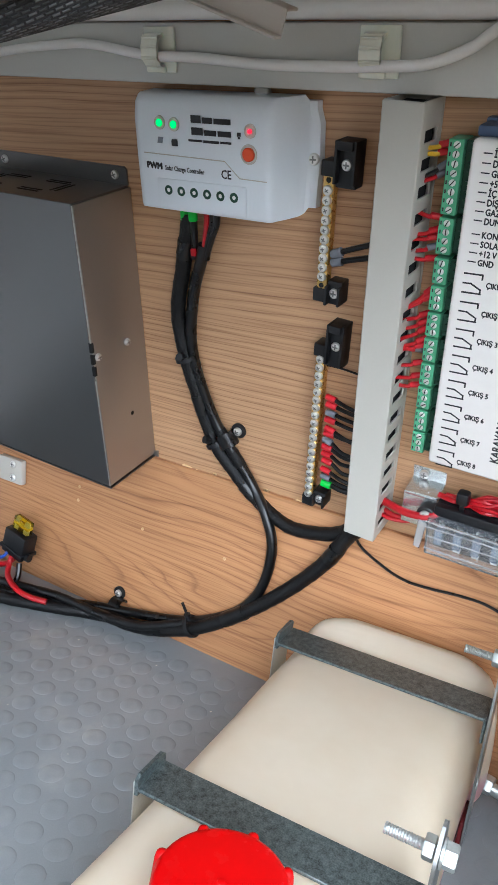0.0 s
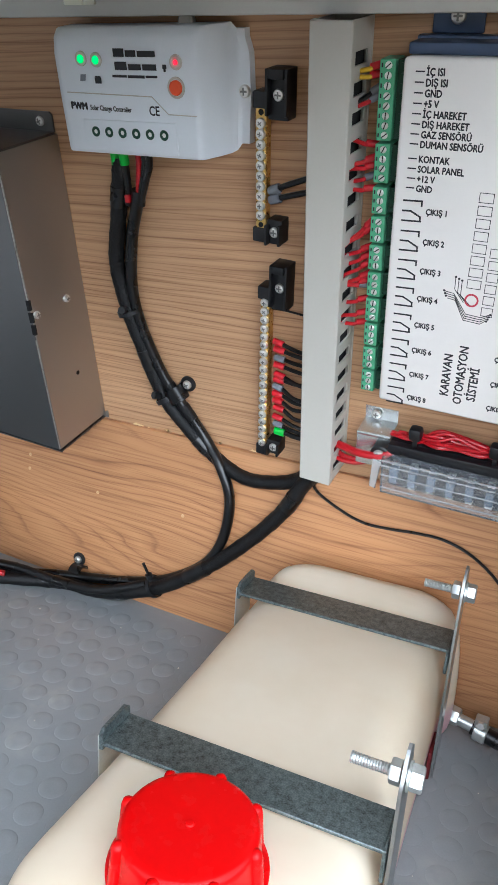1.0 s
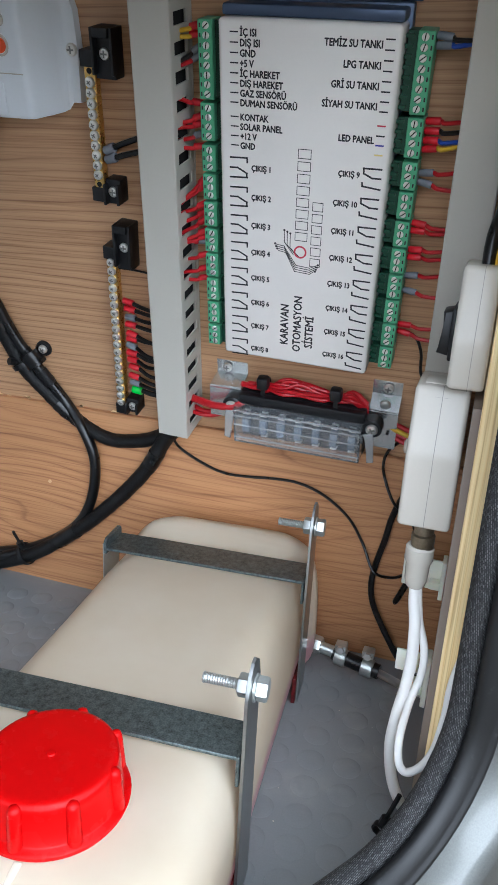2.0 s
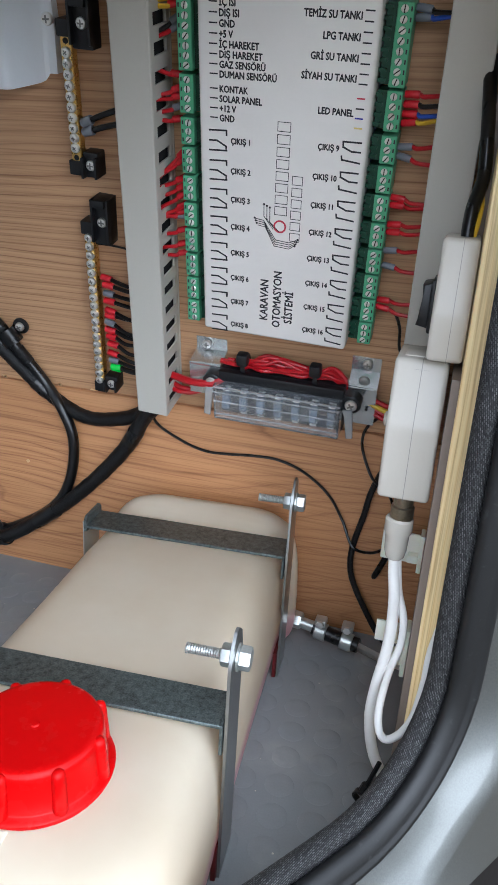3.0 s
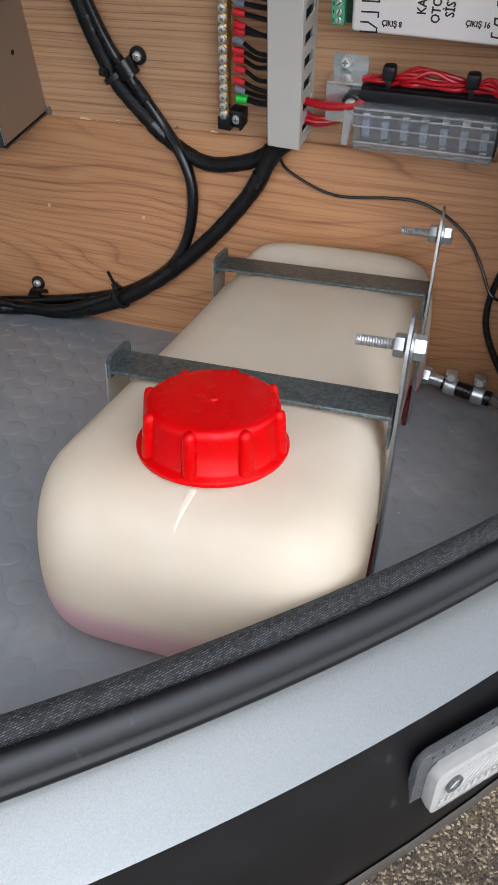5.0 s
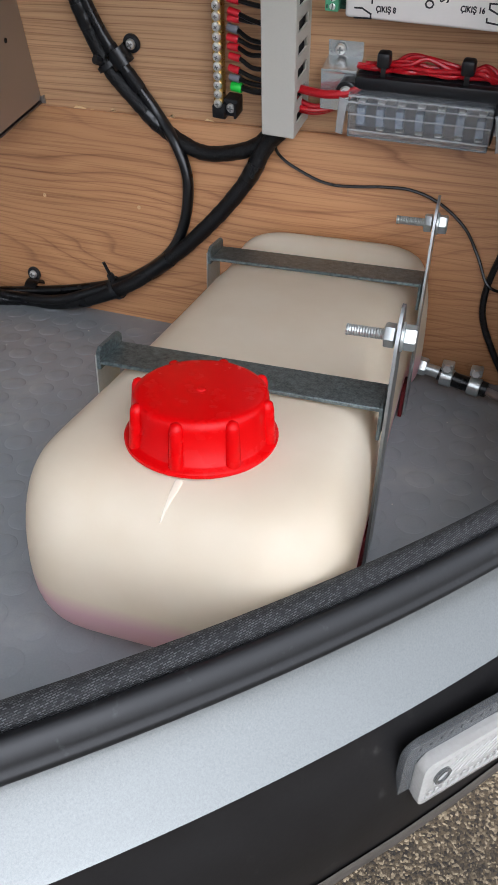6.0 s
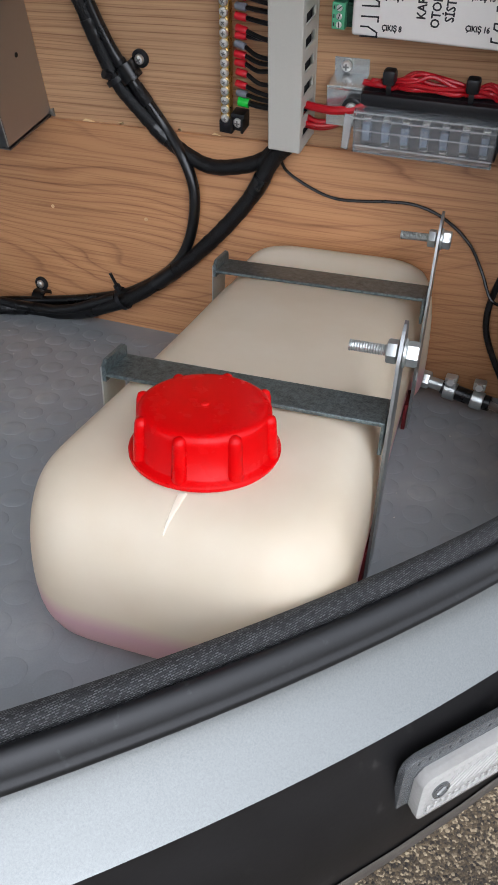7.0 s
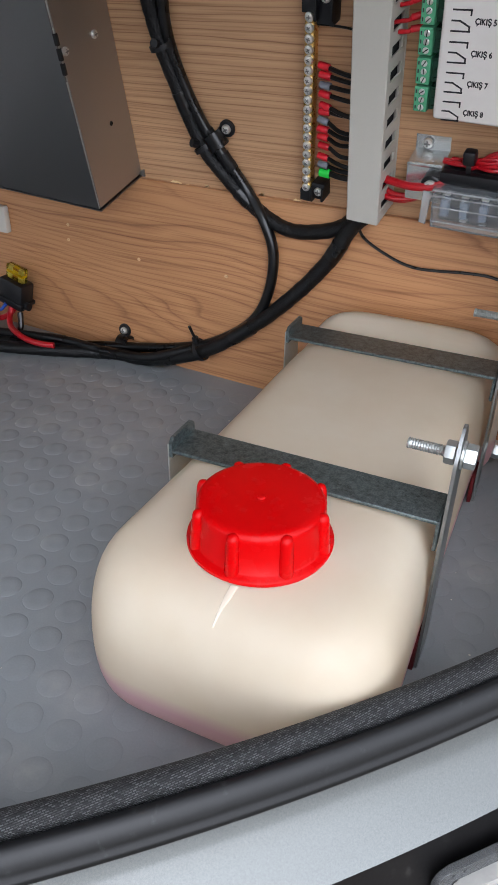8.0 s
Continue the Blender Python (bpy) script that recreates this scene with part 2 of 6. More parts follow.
BRASS = mat("brass_bar", lin(212, 176, 104), 0.28, 1.0, vary=0.2, scale=300, bump=0.03)
DUCT_GREY = mat("grey_pvc_duct", lin(184, 181, 171), 0.5, vary=0.05, scale=25, bump=0.02)
BEAM_GREY = mat("grey_painted_beam", lin(200, 200, 194), 0.45, vary=0.05, scale=25, bump=0.02)
WHITE_ABS = mat("white_abs_housing", lin(224, 230, 235), 0.36, vary=0.04, scale=40, bump=0.02)
WHITE_PLASTIC = mat("white_plastic", lin(196, 191, 180), 0.26, vary=0.04, scale=40, bump=0.02)
IVORY_CLIP = mat("ivory_nylon_clip", lin(246, 243, 224), 0.4, vary=0.06, scale=120, bump=0.02, Subsurface_Weight=0.2)
WHITE_CABLE = mat("white_pvc_cable", lin(238, 236, 232), 0.4, vary=0.06, scale=60, bump=0.02)
BLACK_TAPE = mat("black_cloth_tape", lin(11, 11, 12), 0.5, vary=0.4, scale=140, fine=700, bump=0.7, Specular_IOR_Level=0.35)
BLACK_PVC = mat("black_pvc", lin(8, 8, 9), 0.28, vary=0.2, scale=60, bump=0.02)
BLACK_PLASTIC = mat("black_plastic", lin(15, 16, 19), 0.45, vary=0.15, scale=60, bump=0.05)
RED_WIRE = mat("red_wire", lin(172, 13, 25), 0.35, vary=0.12, scale=120, bump=0.02)
YELLOW_WIRE = mat("yellow_wire", lin(208, 170, 40), 0.4, vary=0.1, scale=120, bump=0)
BLUE_WIRE = mat("blue_wire", lin(34, 70, 160), 0.4, vary=0.1, scale=120, bump=0)
FERRULE_RED = mat("red_ferrule", lin(200, 26, 40), 0.35, vary=0.08, bump=0)
FERRULE_GREY = mat("grey_ferrule", lin(116, 120, 128), 0.4, vary=0.08, bump=0)
FERRULE_GREEN = mat("green_ferrule", lin(40, 196, 60), 0.35, vary=0.08, bump=0)
GREEN_TERM = mat("green_terminal_plastic", lin(88, 164, 124), 0.4, vary=0.08, scale=80, bump=0.02)
DARK_GREEN = mat("dark_green_terminal", lin(22, 66, 48), 0.5, vary=0.1, scale=80, bump=0.02)
BOX_WHITE = mat("white_box_print", lin(226, 222, 216), 0.2, vary=0.03, scale=30, bump=0.0)
BOX_BLUE = mat("blue_grey_metal_box", lin(70, 84, 108), 0.35, 0.4, vary=0.1, scale=40, bump=0.02)
INK = mat("black_ink", lin(26, 26, 30), 0.5, vary=0.05, bump=0)
INK_RED = mat("red_ink", lin(190, 60, 76), 0.5, vary=0.05, bump=0)
INK_BLUE = mat("blue_ink", lin(50, 50, 150), 0.5, vary=0.05, bump=0)
INK_YELLOW = mat("yellow_ink", lin(220, 200, 120), 0.5, vary=0.05, bump=0)
ORANGE = mat("orange_button", lin(232, 84, 30), 0.4, vary=0.05, bump=0.02)
SEAL_BLACK = mat("black_rubber_seal", lin(16, 17, 18), 0.5, vary=0.25, scale=40, fine=500, bump=0.06)
SILVER = mat("silver_metallic_paint", lin(113, 116, 114), 0.36, 0.78, vary=0.42, scale=1100, fine=2500, bump=0.04, Coat_Weight=0.6)
BLACK_TRIM = mat("black_painted_trim", lin(20, 19, 19), 0.42, vary=0.6, scale=60, fine=400, bump=0.04, Specular_IOR_Level=0.35)
DARK_RED = mat("dark_red_rubber", lin(96, 16, 20), 0.5, vary=0.2, bump=0.05)
# Flat black in place of shade inside holes, slots, vents and ducts.
VOID_SHADE = mat("black_void_shade", lin(20, 20, 20), 0.9, vary=0.1, bump=0)


def dusty(m, dust, amount, scale, low=0.62, high=0.72):
    """Sparse pale smudges and specks over a finished surface."""
    n, l = m.node_tree.nodes, m.node_tree.links
    p = n["Principled BSDF"]
    under = p.inputs["Base Color"].links[0].from_socket
    tc, big, fine = n.new("ShaderNodeTexCoord"), n.new("ShaderNodeTexNoise"), n.new("ShaderNodeTexNoise")
    for t, sc, de in ((big, scale, 3), (fine, scale * 9, 4)):
        t.inputs["Scale"].default_value, t.inputs["Detail"].default_value = sc, de
        l.new(tc.outputs["Object"], t.inputs["Vector"])
    rng, mul, mix = n.new("ShaderNodeMapRange"), n.new("ShaderNodeMath"), n.new("ShaderNodeMix")
    rng.inputs["From Min"].default_value, rng.inputs["From Max"].default_value = low, high
    rng.inputs["To Max"].default_value = amount
    l.new(big.outputs["Fac"], rng.inputs["Value"])
    mul.operation = "MULTIPLY"
    l.new(rng.outputs[0], mul.inputs[0])
    l.new(fine.outputs["Fac"], mul.inputs[1])
    mix.data_type = "RGBA"
    mix.inputs[7].default_value = dust
    l.new(mul.outputs[0], mix.inputs["Factor"])
    l.new(under, mix.inputs[6])
    l.new(mix.outputs[2], p.inputs["Base Color"])
    return m


dusty(BLACK_TRIM, lin(150, 146, 140), 0.17, 75.0, 0.64, 0.78)
dusty(SEAL_BLACK, lin(110, 112, 112), 0.22, 170.0, 0.64, 0.74)
dusty(GREY_RUBBER, lin(196, 192, 184), 0.5, 16.0, 0.55, 0.75)
dusty(BLACK_TAPE, lin(96, 92, 88), 0.25, 70.0)


def clear(name, col=(1, 1, 1, 1), rough=0.08, ior=1.45):
    m, n, l, p = nodes_of(name)
    p.inputs["Base Color"].default_value = col
    p.inputs["Roughness"].default_value = rough
    p.inputs["IOR"].default_value = ior
    p.inputs["Transmission Weight"].default_value = 1.0
    ns = n.new("ShaderNodeTexNoise")
    ns.inputs["Scale"].default_value = 120
    bp = n.new("ShaderNodeBump")
    bp.inputs["Strength"].default_value, bp.inputs["Distance"].default_value = 0.06, 0.001
    tc = n.new("ShaderNodeTexCoord")
    l.new(tc.outputs["Object"], ns.inputs["Vector"])
    l.new(ns.outputs["Fac"], bp.inputs["Height"])
    l.new(bp.outputs[0], p.inputs["Normal"])
    return m


COVER = mat("scuffed_clear_polycarbonate", lin(240, 243, 245), 0.06, vary=0.04, scale=80, bump=0.02, Transmission_Weight=0.96)
# White tint stands in for glints along the cover's clear edges.
COVER_EDGE = mat("clear_edge_with_glint", lin(232, 235, 236), 0.15, vary=0.06, scale=200, bump=0.05, Transmission_Weight=0.7)
LENS = mat("frosted_clear_lens", lin(212, 210, 204), 0.14, vary=0.14, scale=160, fine=420, bump=0.25, Transmission_Weight=0.45)
RIM_CLEAR = mat("cloudy_lamp_rim", lin(116, 118, 118), 0.25, vary=0.1, scale=200, bump=0.05, Transmission_Weight=0.55)
YELLOW_CLEAR = clear("yellow_fuse_plastic", (0.95, 0.82, 0.08, 1), 0.15)
MILKY_HOSE = clear("milky_hose", (0.8, 0.78, 0.74, 1), 0.4)


def glow(name, col, power):
    m, n, l, p = nodes_of(name)
    p.inputs["Base Color"].default_value = col
    p.inputs["Emission Color"].default_value = col
    p.inputs["Emission Strength"].default_value = power
    p.inputs["Roughness"].default_value = 0.3
    return m


LED_GREEN, LED_RED = glow("lit_green_led", (0.0, 0.5, 0.05, 1), 0.8), glow("lit_red_led", (0.6, 0.005, 0.02, 1), 0.8)


def tank_plastic():
    """Milky polyethylene; the pink remains of a fluid show through its foot."""
    m, n, l, p = nodes_of("milky_polyethylene")
    tc, sep = n.new("ShaderNodeTexCoord"), n.new("ShaderNodeSeparateXYZ")
    ns = n.new("ShaderNodeTexNoise")
    ns.inputs["Scale"].default_value, ns.inputs["Detail"].default_value = 22, 3
    l.new(tc.outputs["Object"], ns.inputs["Vector"])
    l.new(tc.outputs["Object"], sep.inputs[0])
    lev = n.new("ShaderNodeMapRange")
    lev.inputs["From Min"].default_value, lev.inputs["From Max"].default_value = 0.0255, 0.0370
    l.new(sep.outputs["Z"], lev.inputs["Value"])
    pale = n.new("ShaderNodeMix")
    pale.data_type = "RGBA"
    pale.inputs[6].default_value, pale.inputs[7].default_value = lin(231, 215, 186), lin(247, 238, 218)
    l.new(ns.outputs["Fac"], pale.inputs["Factor"])
    mix = n.new("ShaderNodeMix")
    mix.data_type = "RGBA"
    mix.inputs[6].default_value = lin(232, 194, 200)
    l.new(lev.outputs[0], mix.inputs["Factor"])
    l.new(pale.outputs[2], mix.inputs[7])
    l.new(mix.outputs[2], p.inputs["Base Color"])
    p.inputs["Roughness"].default_value = 0.28
    p.inputs["Specular IOR Level"].default_value = 0.42
    thin, both = n.new("ShaderNodeBsdfTranslucent"), n.new("ShaderNodeMixShader")
    l.new(mix.outputs[2], thin.inputs["Color"])
    both.inputs["Fac"].default_value = 0.47
    l.new(p.outputs[0], both.inputs[1])
    l.new(thin.outputs[0], both.inputs[2])
    l.new(both.outputs[0], n["Material Output"].inputs["Surface"])
    fine = n.new("ShaderNodeTexNoise")
    fine.inputs["Scale"].default_value = 500
    l.new(tc.outputs["Object"], fine.inputs["Vector"])
    bp = n.new("ShaderNodeBump")
    bp.inputs["Strength"].default_value, bp.inputs["Distance"].default_value = 0.05, 0.001
    l.new(fine.outputs["Fac"], bp.inputs["Height"])
    l.new(bp.outputs[0], p.inputs["Normal"])
    return m


PLASTIC_TANK = tank_plastic()


def gravel_material():
    m, n, l, p = nodes_of("pebbled_ground")
    tc, vo, ns = n.new("ShaderNodeTexCoord"), n.new("ShaderNodeTexVoronoi"), n.new("ShaderNodeTexNoise")
    vo.inputs["Scale"].default_value = 300
    ns.inputs["Scale"].default_value = 9
    l.new(tc.outputs["Object"], vo.inputs["Vector"])
    l.new(tc.outputs["Object"], ns.inputs["Vector"])
    ramp = n.new("ShaderNodeValToRGB")
    ramp.color_ramp.elements[0].color, ramp.color_ramp.elements[1].color = lin(46, 38, 28), lin(196, 176, 142)
    x = ramp.color_ramp.elements.new(0.72)
    x.color = lin(112, 95, 70)
    sep = n.new("ShaderNodeSeparateColor")
    l.new(vo.outputs["Color"], sep.inputs[0])
    l.new(sep.outputs[0], ramp.inputs[0])
    mul = n.new("ShaderNodeMix")
    mul.data_type, mul.blend_type = "RGBA", "MULTIPLY"
    mul.inputs["Factor"].default_value = 0.6
    l.new(ramp.outputs[0], mul.inputs[6])
    l.new(ns.outputs["Fac"], mul.inputs[7])
    l.new(mul.outputs[2], p.inputs["Base Color"])
    p.inputs["Roughness"].default_value = 0.85
    bp = n.new("ShaderNodeBump")
    bp.inputs["Strength"].default_value, bp.inputs["Distance"].default_value = 0.8, 0.004
    bp.invert = True
    l.new(vo.outputs["Distance"], bp.inputs["Height"])
    l.new(bp.outputs[0], p.inputs["Normal"])
    return m


GRAVEL = gravel_material()


def weave_material():
    """Black woven cover of the edge trim, with pale threads."""
    m, n, l, p = nodes_of("woven_edge_cover")
    uv, br = n.new("ShaderNodeUVMap"), n.new("ShaderNodeTexBrick")
    br.inputs["Color1"].default_value, br.inputs["Color2"].default_value = lin(14, 14, 15), lin(94, 95, 95)
    br.inputs["Mortar"].default_value = lin(16, 16, 18)
    br.inputs["Scale"].default_value = 1.0
    br.inputs["Mortar Size"].default_value = 0.0003
    br.inputs["Mortar Smooth"].default_value = 0.6
    br.inputs["Brick Width"].default_value, br.inputs["Row Height"].default_value = 0.0018, 0.00085
    br.offset = 0.5
    slant = n.new("ShaderNodeMapping")
    slant.inputs["Rotation"].default_value = (0, 0, radians(9))
    l.new(uv.outputs[0], slant.inputs["Vector"])
    l.new(slant.outputs[0], br.inputs["Vector"])
    l.new(br.outputs["Color"], p.inputs["Base Color"])
    p.inputs["Roughness"].default_value = 0.7
    bp = n.new("ShaderNodeBump")
    bp.inputs["Strength"].default_value, bp.inputs["Distance"].default_value = 0.8, 0.001
    bp.invert = True
    l.new(br.outputs["Fac"], bp.inputs["Height"])
    l.new(bp.outputs[0], p.inputs["Normal"])
    return m


WEAVE = weave_material()

# ---------------------------------------------------------------- the hatch, its seal and the body
EDGE, ALONG, AWAY = Vector((0.1, -0.232, 0)), Vector((0.626, 0.78, 0)), Vector((0.78, -0.626, 0))


def body_point(u, v, z):
    return EDGE + u * ALONG + v * AWAY + Vector((0, 0, z))


# Far left end and upper right corner are unseen, opened wide for light.
def hatch_line(corners=((-0.45, 0.0495, 0.03), (0.1010, 0.0495, 0.047), (0.1010, 0.385, 0.045), (0.03, 0.3638, 0.06), (-0.45, 0.165, 0.03)), n=10):
    """The opening with its rounded corners, as (u, z, inward u, inward z) all the way round."""
    out = []
    count = len(corners)
    pts = [Vector(c[:2]) for c in corners]
    arcs = []
    for i, c in enumerate(corners):
        a, b, d = pts[i - 1], pts[i], pts[(i + 1) % count]
        p, q = (a - b).normalized(), (d - b).normalized()
        half = math.acos(max(-1, min(1, p.dot(q)))) / 2
        cut = c[2] / math.tan(half)
        mid = b + (p + q).normalized() * (c[2] / math.sin(half))
        s0, s1 = b + p * cut - mid, b + q * cut - mid
        a0 = math.atan2(s0.y, s0.x)
        sweep = math.atan2(s0.x * s1.y - s0.y * s1.x, s0.dot(s1))
        arcs.append([(mid + c[2] * Vector((math.cos(a0 + sweep * k / n), math.sin(a0 + sweep * k / n))), -Vector((math.cos(a0 + sweep * k / n), math.sin(a0 + sweep * k / n)))) for k in range(n + 1)])
    for i, arc in enumerate(arcs):
        out += [(*p, *m) for p, m in arc]
        a, m = arc[-1]
        b = arcs[(i + 1) % count][0][0]
        steps = max(2, int((b - a).length / 0.012))
        out += [(*(a + (b - a) * k / steps), *m) for k in range(1, steps)]
    return out


HATCH = hatch_line()


def bow(u):
    """The sill bulges a little in plan."""
    return 0.0035 - 0.55 * (max(u, -0.14) + 0.03) ** 2


def hatch_sweep(bm, prof, uv=False):
    """Sweeps (away, inward) pairs round the hatch."""
    rings, dist, last = [], 0.0, None
    lay = bm.loops.layers.uv.new("UVMap") if uv else None
    far = []
    for u, z, iu, iz in HATCH + HATCH[:1]:
        rings.append([bm.verts.new(body_point(u + iu * h, bow(u) + v, z + iz * h)) for v, h in prof])
        if last:
            dist += math.hypot(u - last[0], z - last[1])
        last = (u, z)
        far.append(dist * K)
    run = [0.0]
    for (a, b), (c, d) in zip(prof, prof[1:]):
        run.append(run[-1] + math.hypot(c - a, d - b) * K)
    for k, (a, b) in enumerate(zip(rings, rings[1:])):
        for i in range(len(prof) - 1):
            f = bm.faces.new((a[i], a[i + 1], b[i + 1], b[i]))
            if uv:
                for lo, co in zip(f.loops, ((far[k], run[i]), (far[k], run[i + 1]), (far[k + 1], run[i + 1]), (far[k + 1], run[i]))):
                    lo[lay].uv = co
    return bm


seal = thing("hatch_seal", HERE, "black rubber bulb seal with woven edge grip round a hatch opening", "seal")
part("woven_grip", hatch_sweep(B(), [(-0.001, -0.014), (-0.0012, -0.006), (-0.0005, -0.001), (0.0012, 0.0012), (0.0036, 0.0019), (0.0060, 0.0012), (0.0076, -0.0008), (0.0081, -0.004), (0.0075, -0.012)], True), WEAVE, seal, "black woven edge grip with pale threads", smooth=60)
part("bulb", hatch_sweep(B(), [(0.0072, -0.013), (0.0077, -0.0042), (0.0082, -0.0028), (0.0090, -0.0016), (0.0102, -0.0009), (0.0117, -0.0010), (0.0133, -0.0020), (0.0147, -0.0040), (0.0155, -0.0061), (0.0158, -0.0076), (0.0166, -0.0083), (0.0170, -0.0096), (0.0165, -0.0112), (0.011, -0.0122)]), SEAL_BLACK, seal, "hollow black rubber bulb", smooth=60)

# the silver panel runs from the seal out to the edge of the black skirt
LIP = [(0.0060, 0.0115), (0.0105, 0.0131), (0.0150, 0.0152), (0.0200, 0.0181), (0.0250, 0.0216), (0.0300, 0.0255), (0.0336, 0.0283), (0.0358, 0.0306)]
bm = B()
_rings = []
for u, z, iu, iz in HATCH + HATCH[:1]:
    if iz > 0.999 or (z < 0.1 and u > 0.04) or (z < 0.08 and u < -0.41):
        side = max(0.0, (u - 0.0505) / 0.045)
        tu, tz = u + 0.30 * side ** 3 - max(0.0, -0.42 - u) * 8, 0.0135
    elif iu < -0.99:
        tu, tz = u + 0.30, 0.0135 + (z - 0.0965) / 0.21 * 0.6
    elif iu > 0.99:
        tu, tz = u - 0.24, 0.0135 + (z - 0.08) / 0.08 * 0.3
    else:
        tu, tz = u - iu * 0.3, z - iz * 0.3
        if u > 0.04:
            tu, tz = 0.3985, 0.62
        elif u < -0.41:
            tu, tz = -0.69, 0.45
    du, dz = tu - u, tz - z
    far = math.hypot(du, dz)
    row = []
    for k, (e, v) in enumerate(LIP):
        q = 1.0 if k == 7 else e / 0.036 if far < 0.05 else e / far
        row.append(bm.verts.new(body_point(u + du * q, (bow(u) if k < 6 or far < 0.05 else bow(min(tu, 0.1))) + v, z + dz * q)))
    _rings.append(row)
for a, b in zip(_rings, _rings[1:]):
    for i in range(7):
        bm.faces.new((a[i], a[i + 1], b[i + 1], b[i]))
alone("body_panel", bm, SILVER, HERE, "silver metallic painted body panel with a rounded lower lip", "vehicle body", kind="structure", smooth=50)

bm = B()
_sk = [(0.0275, 0.0165), (0.0286, 0.0145), (0.0292, 0.0105), (0.0335, 0.0), (0.0395, -0.02), (0.0402, -0.036), (0.0395, -0.046), (0.036, -0.052), (0.02, -0.056), (-0.05, -0.058)]
_rings = []
for i in range(41):
    u = -0.7 + 1.2 * i / 40
    _rings.append([bm.verts.new(body_point(u, bow(min(u, 0.1)) + v, z)) for v, z in _sk])
for a, b in zip(_rings, _rings[1:]):
    for i in range(len(_sk) - 1):
        bm.faces.new((a[i], a[i + 1], b[i + 1], b[i]))
alone("body_skirt", bm, BLACK_TRIM, HERE, "dusty black painted skirt below the silver panel", "vehicle body", kind="structure", smooth=50)

bm = B()
_rings = []
for i in range(41):
    u = -0.7 + 1.2 * i / 40
    _rings.append([bm.verts.new(body_point(u, bow(min(u, 0.1)) + v, z)) for v, z in ((0.0407, -0.0385), (0.0411, -0.0400), (0.0403, -0.0470), (0.0364, -0.0528))])
for a, b in zip(_rings, _rings[1:]):
    for i in range(3):
        bm.faces.new((a[i], a[i + 1], b[i + 1], b[i]))
alone("skirt_edge", bm, mat("lighter_grey_edge", lin(74, 69, 63), 0.6, vary=0.5, scale=70, bump=0.1), HERE, "lighter grey lower edge of the black skirt", "vehicle body", kind="structure", smooth=50)

# marker lamp on the skirt
lamp_m = Matrix(((ALONG.x, 0, AWAY.x, 0), (ALONG.y, 0, AWAY.y, 0), (0, 1, 0, 0), (0, 0, 0, 1)))
lamp_m.translation = body_point(0.0475, 0.0402, -0.0105)
lamp = thing("marker_lamp", lamp_m, "clear rectangular marker lamp screwed on a black skirt", "lamp")


def pill(hw, hh, r, n=5):
    out = []
    for cx, cy, a0 in ((hw - r, -hh + r, -90), (hw - r, hh - r, 0), (-hw + r, hh - r, 90), (-hw + r, -hh + r, 180)):
        out += [(cx + r * math.cos(radians(a0 + 90 * i / n)), cy + r * math.sin(radians(a0 + 90 * i / n))) for i in range(n + 1)]
    return out


part("base_plate", prism(B(), pill(0.060, 0.0165, 0.005), -0.001, 0.0016, 0.0004), RIM_CLEAR, lamp, "clear frosted base rim")
rib = None
for i in range(26):
    for y in (0.0140, -0.0140):
        m = T((-0.054 + 0.108 * i / 25, y, 0.0014))
        if rib is None:
            rib = part("rim_rib", box(B(), -0.0005, 0.0005, -0.0006, 0.0006, 0, 0.0004, 0.0001, 1), SEAL_BLACK, lamp, "dark dot moulded in the rim")
            rib.matrix_basis = Matrix.Translation(m.translation * (K - 1)) @ m
        else:
            again(rib, "rim_rib", lamp, m)
part("reflector", prism(B(), pill(0.0530, 0.0085, 0.003), 0.0015, 0.0022), WHITE_PLASTIC, lamp, "white reflector behind the lens")
lens = part("lens", prism(B(), pill(0.055, 0.0105, 0.0035), 0.0017, 0.0056, 0.0008), LENS, lamp, "clear ribbed lens")
bm = B()
_o, _i = pill(0.0552, 0.0107, 0.0036), pill(0.0530, 0.0086, 0.0026)
_lv = [[bm.verts.new((x, y, z)) for x, y in ring] for ring, z in ((_o, 0.0036), (_o, 0.0061), (_i, 0.0065), (_i, 0.0054))]
for a, b in zip(_lv, _lv[1:]):
    for i in range(len(a)):
        bm.faces.new((a[i], a[(i + 1) % len(a)], b[(i + 1) % len(a)], b[i]))
part("lens_border", bm, LENS, lens, "raised border of the lens", smooth=60)
hatch = None
for i in range(27):
    m = T((-0.0440 + 0.0034 * i, 0.0, 0.0055)) @ Matrix.Rotation(radians(38), 4, "Z")
    if hatch is None:
        hatch = part("lens_rib", box(B(), -0.0062, 0.0062, -0.0007, 0.0007, 0.0, 0.0005, 0.0002, 1), LENS, lens, "slanting rib moulded in the lens")
        hatch.matrix_basis = Matrix.Translation(m.translation * (K - 1)) @ m
    else:
        again(hatch, "lens_rib", lens, m)
tooth = None
for i in range(34):
    for y in (0.0074, -0.0074):
        m = T((-0.050 + 0.100 * i / 33, y, 0.0055))
        if tooth is None:
            tooth = part("lens_tooth", box(B(), -0.0007, 0.0007, -0.0014, 0.0014, 0, 0.0006, 0.0002, 1), LENS, lamp, "small rib at the edge of the lens")
            tooth.matrix_basis = Matrix.Translation(m.translation * (K - 1)) @ m
        else:
            again(tooth, "lens_tooth", lamp, m)
for x in (-0.046, 0.0, 0.046):
    part("lens_ring", revolve(B(), [(0.0036, 0.0054), (0.0036, 0.0064), (0.0024, 0.0066), (0.0022, 0.0058)], 18, T((x, 0.0, 0))), RIM_CLEAR, lamp, "round screw well in the lens")

# ground outside
bm = B()
box(bm, -30, 30, -30, 30, -0.62, -0.47)
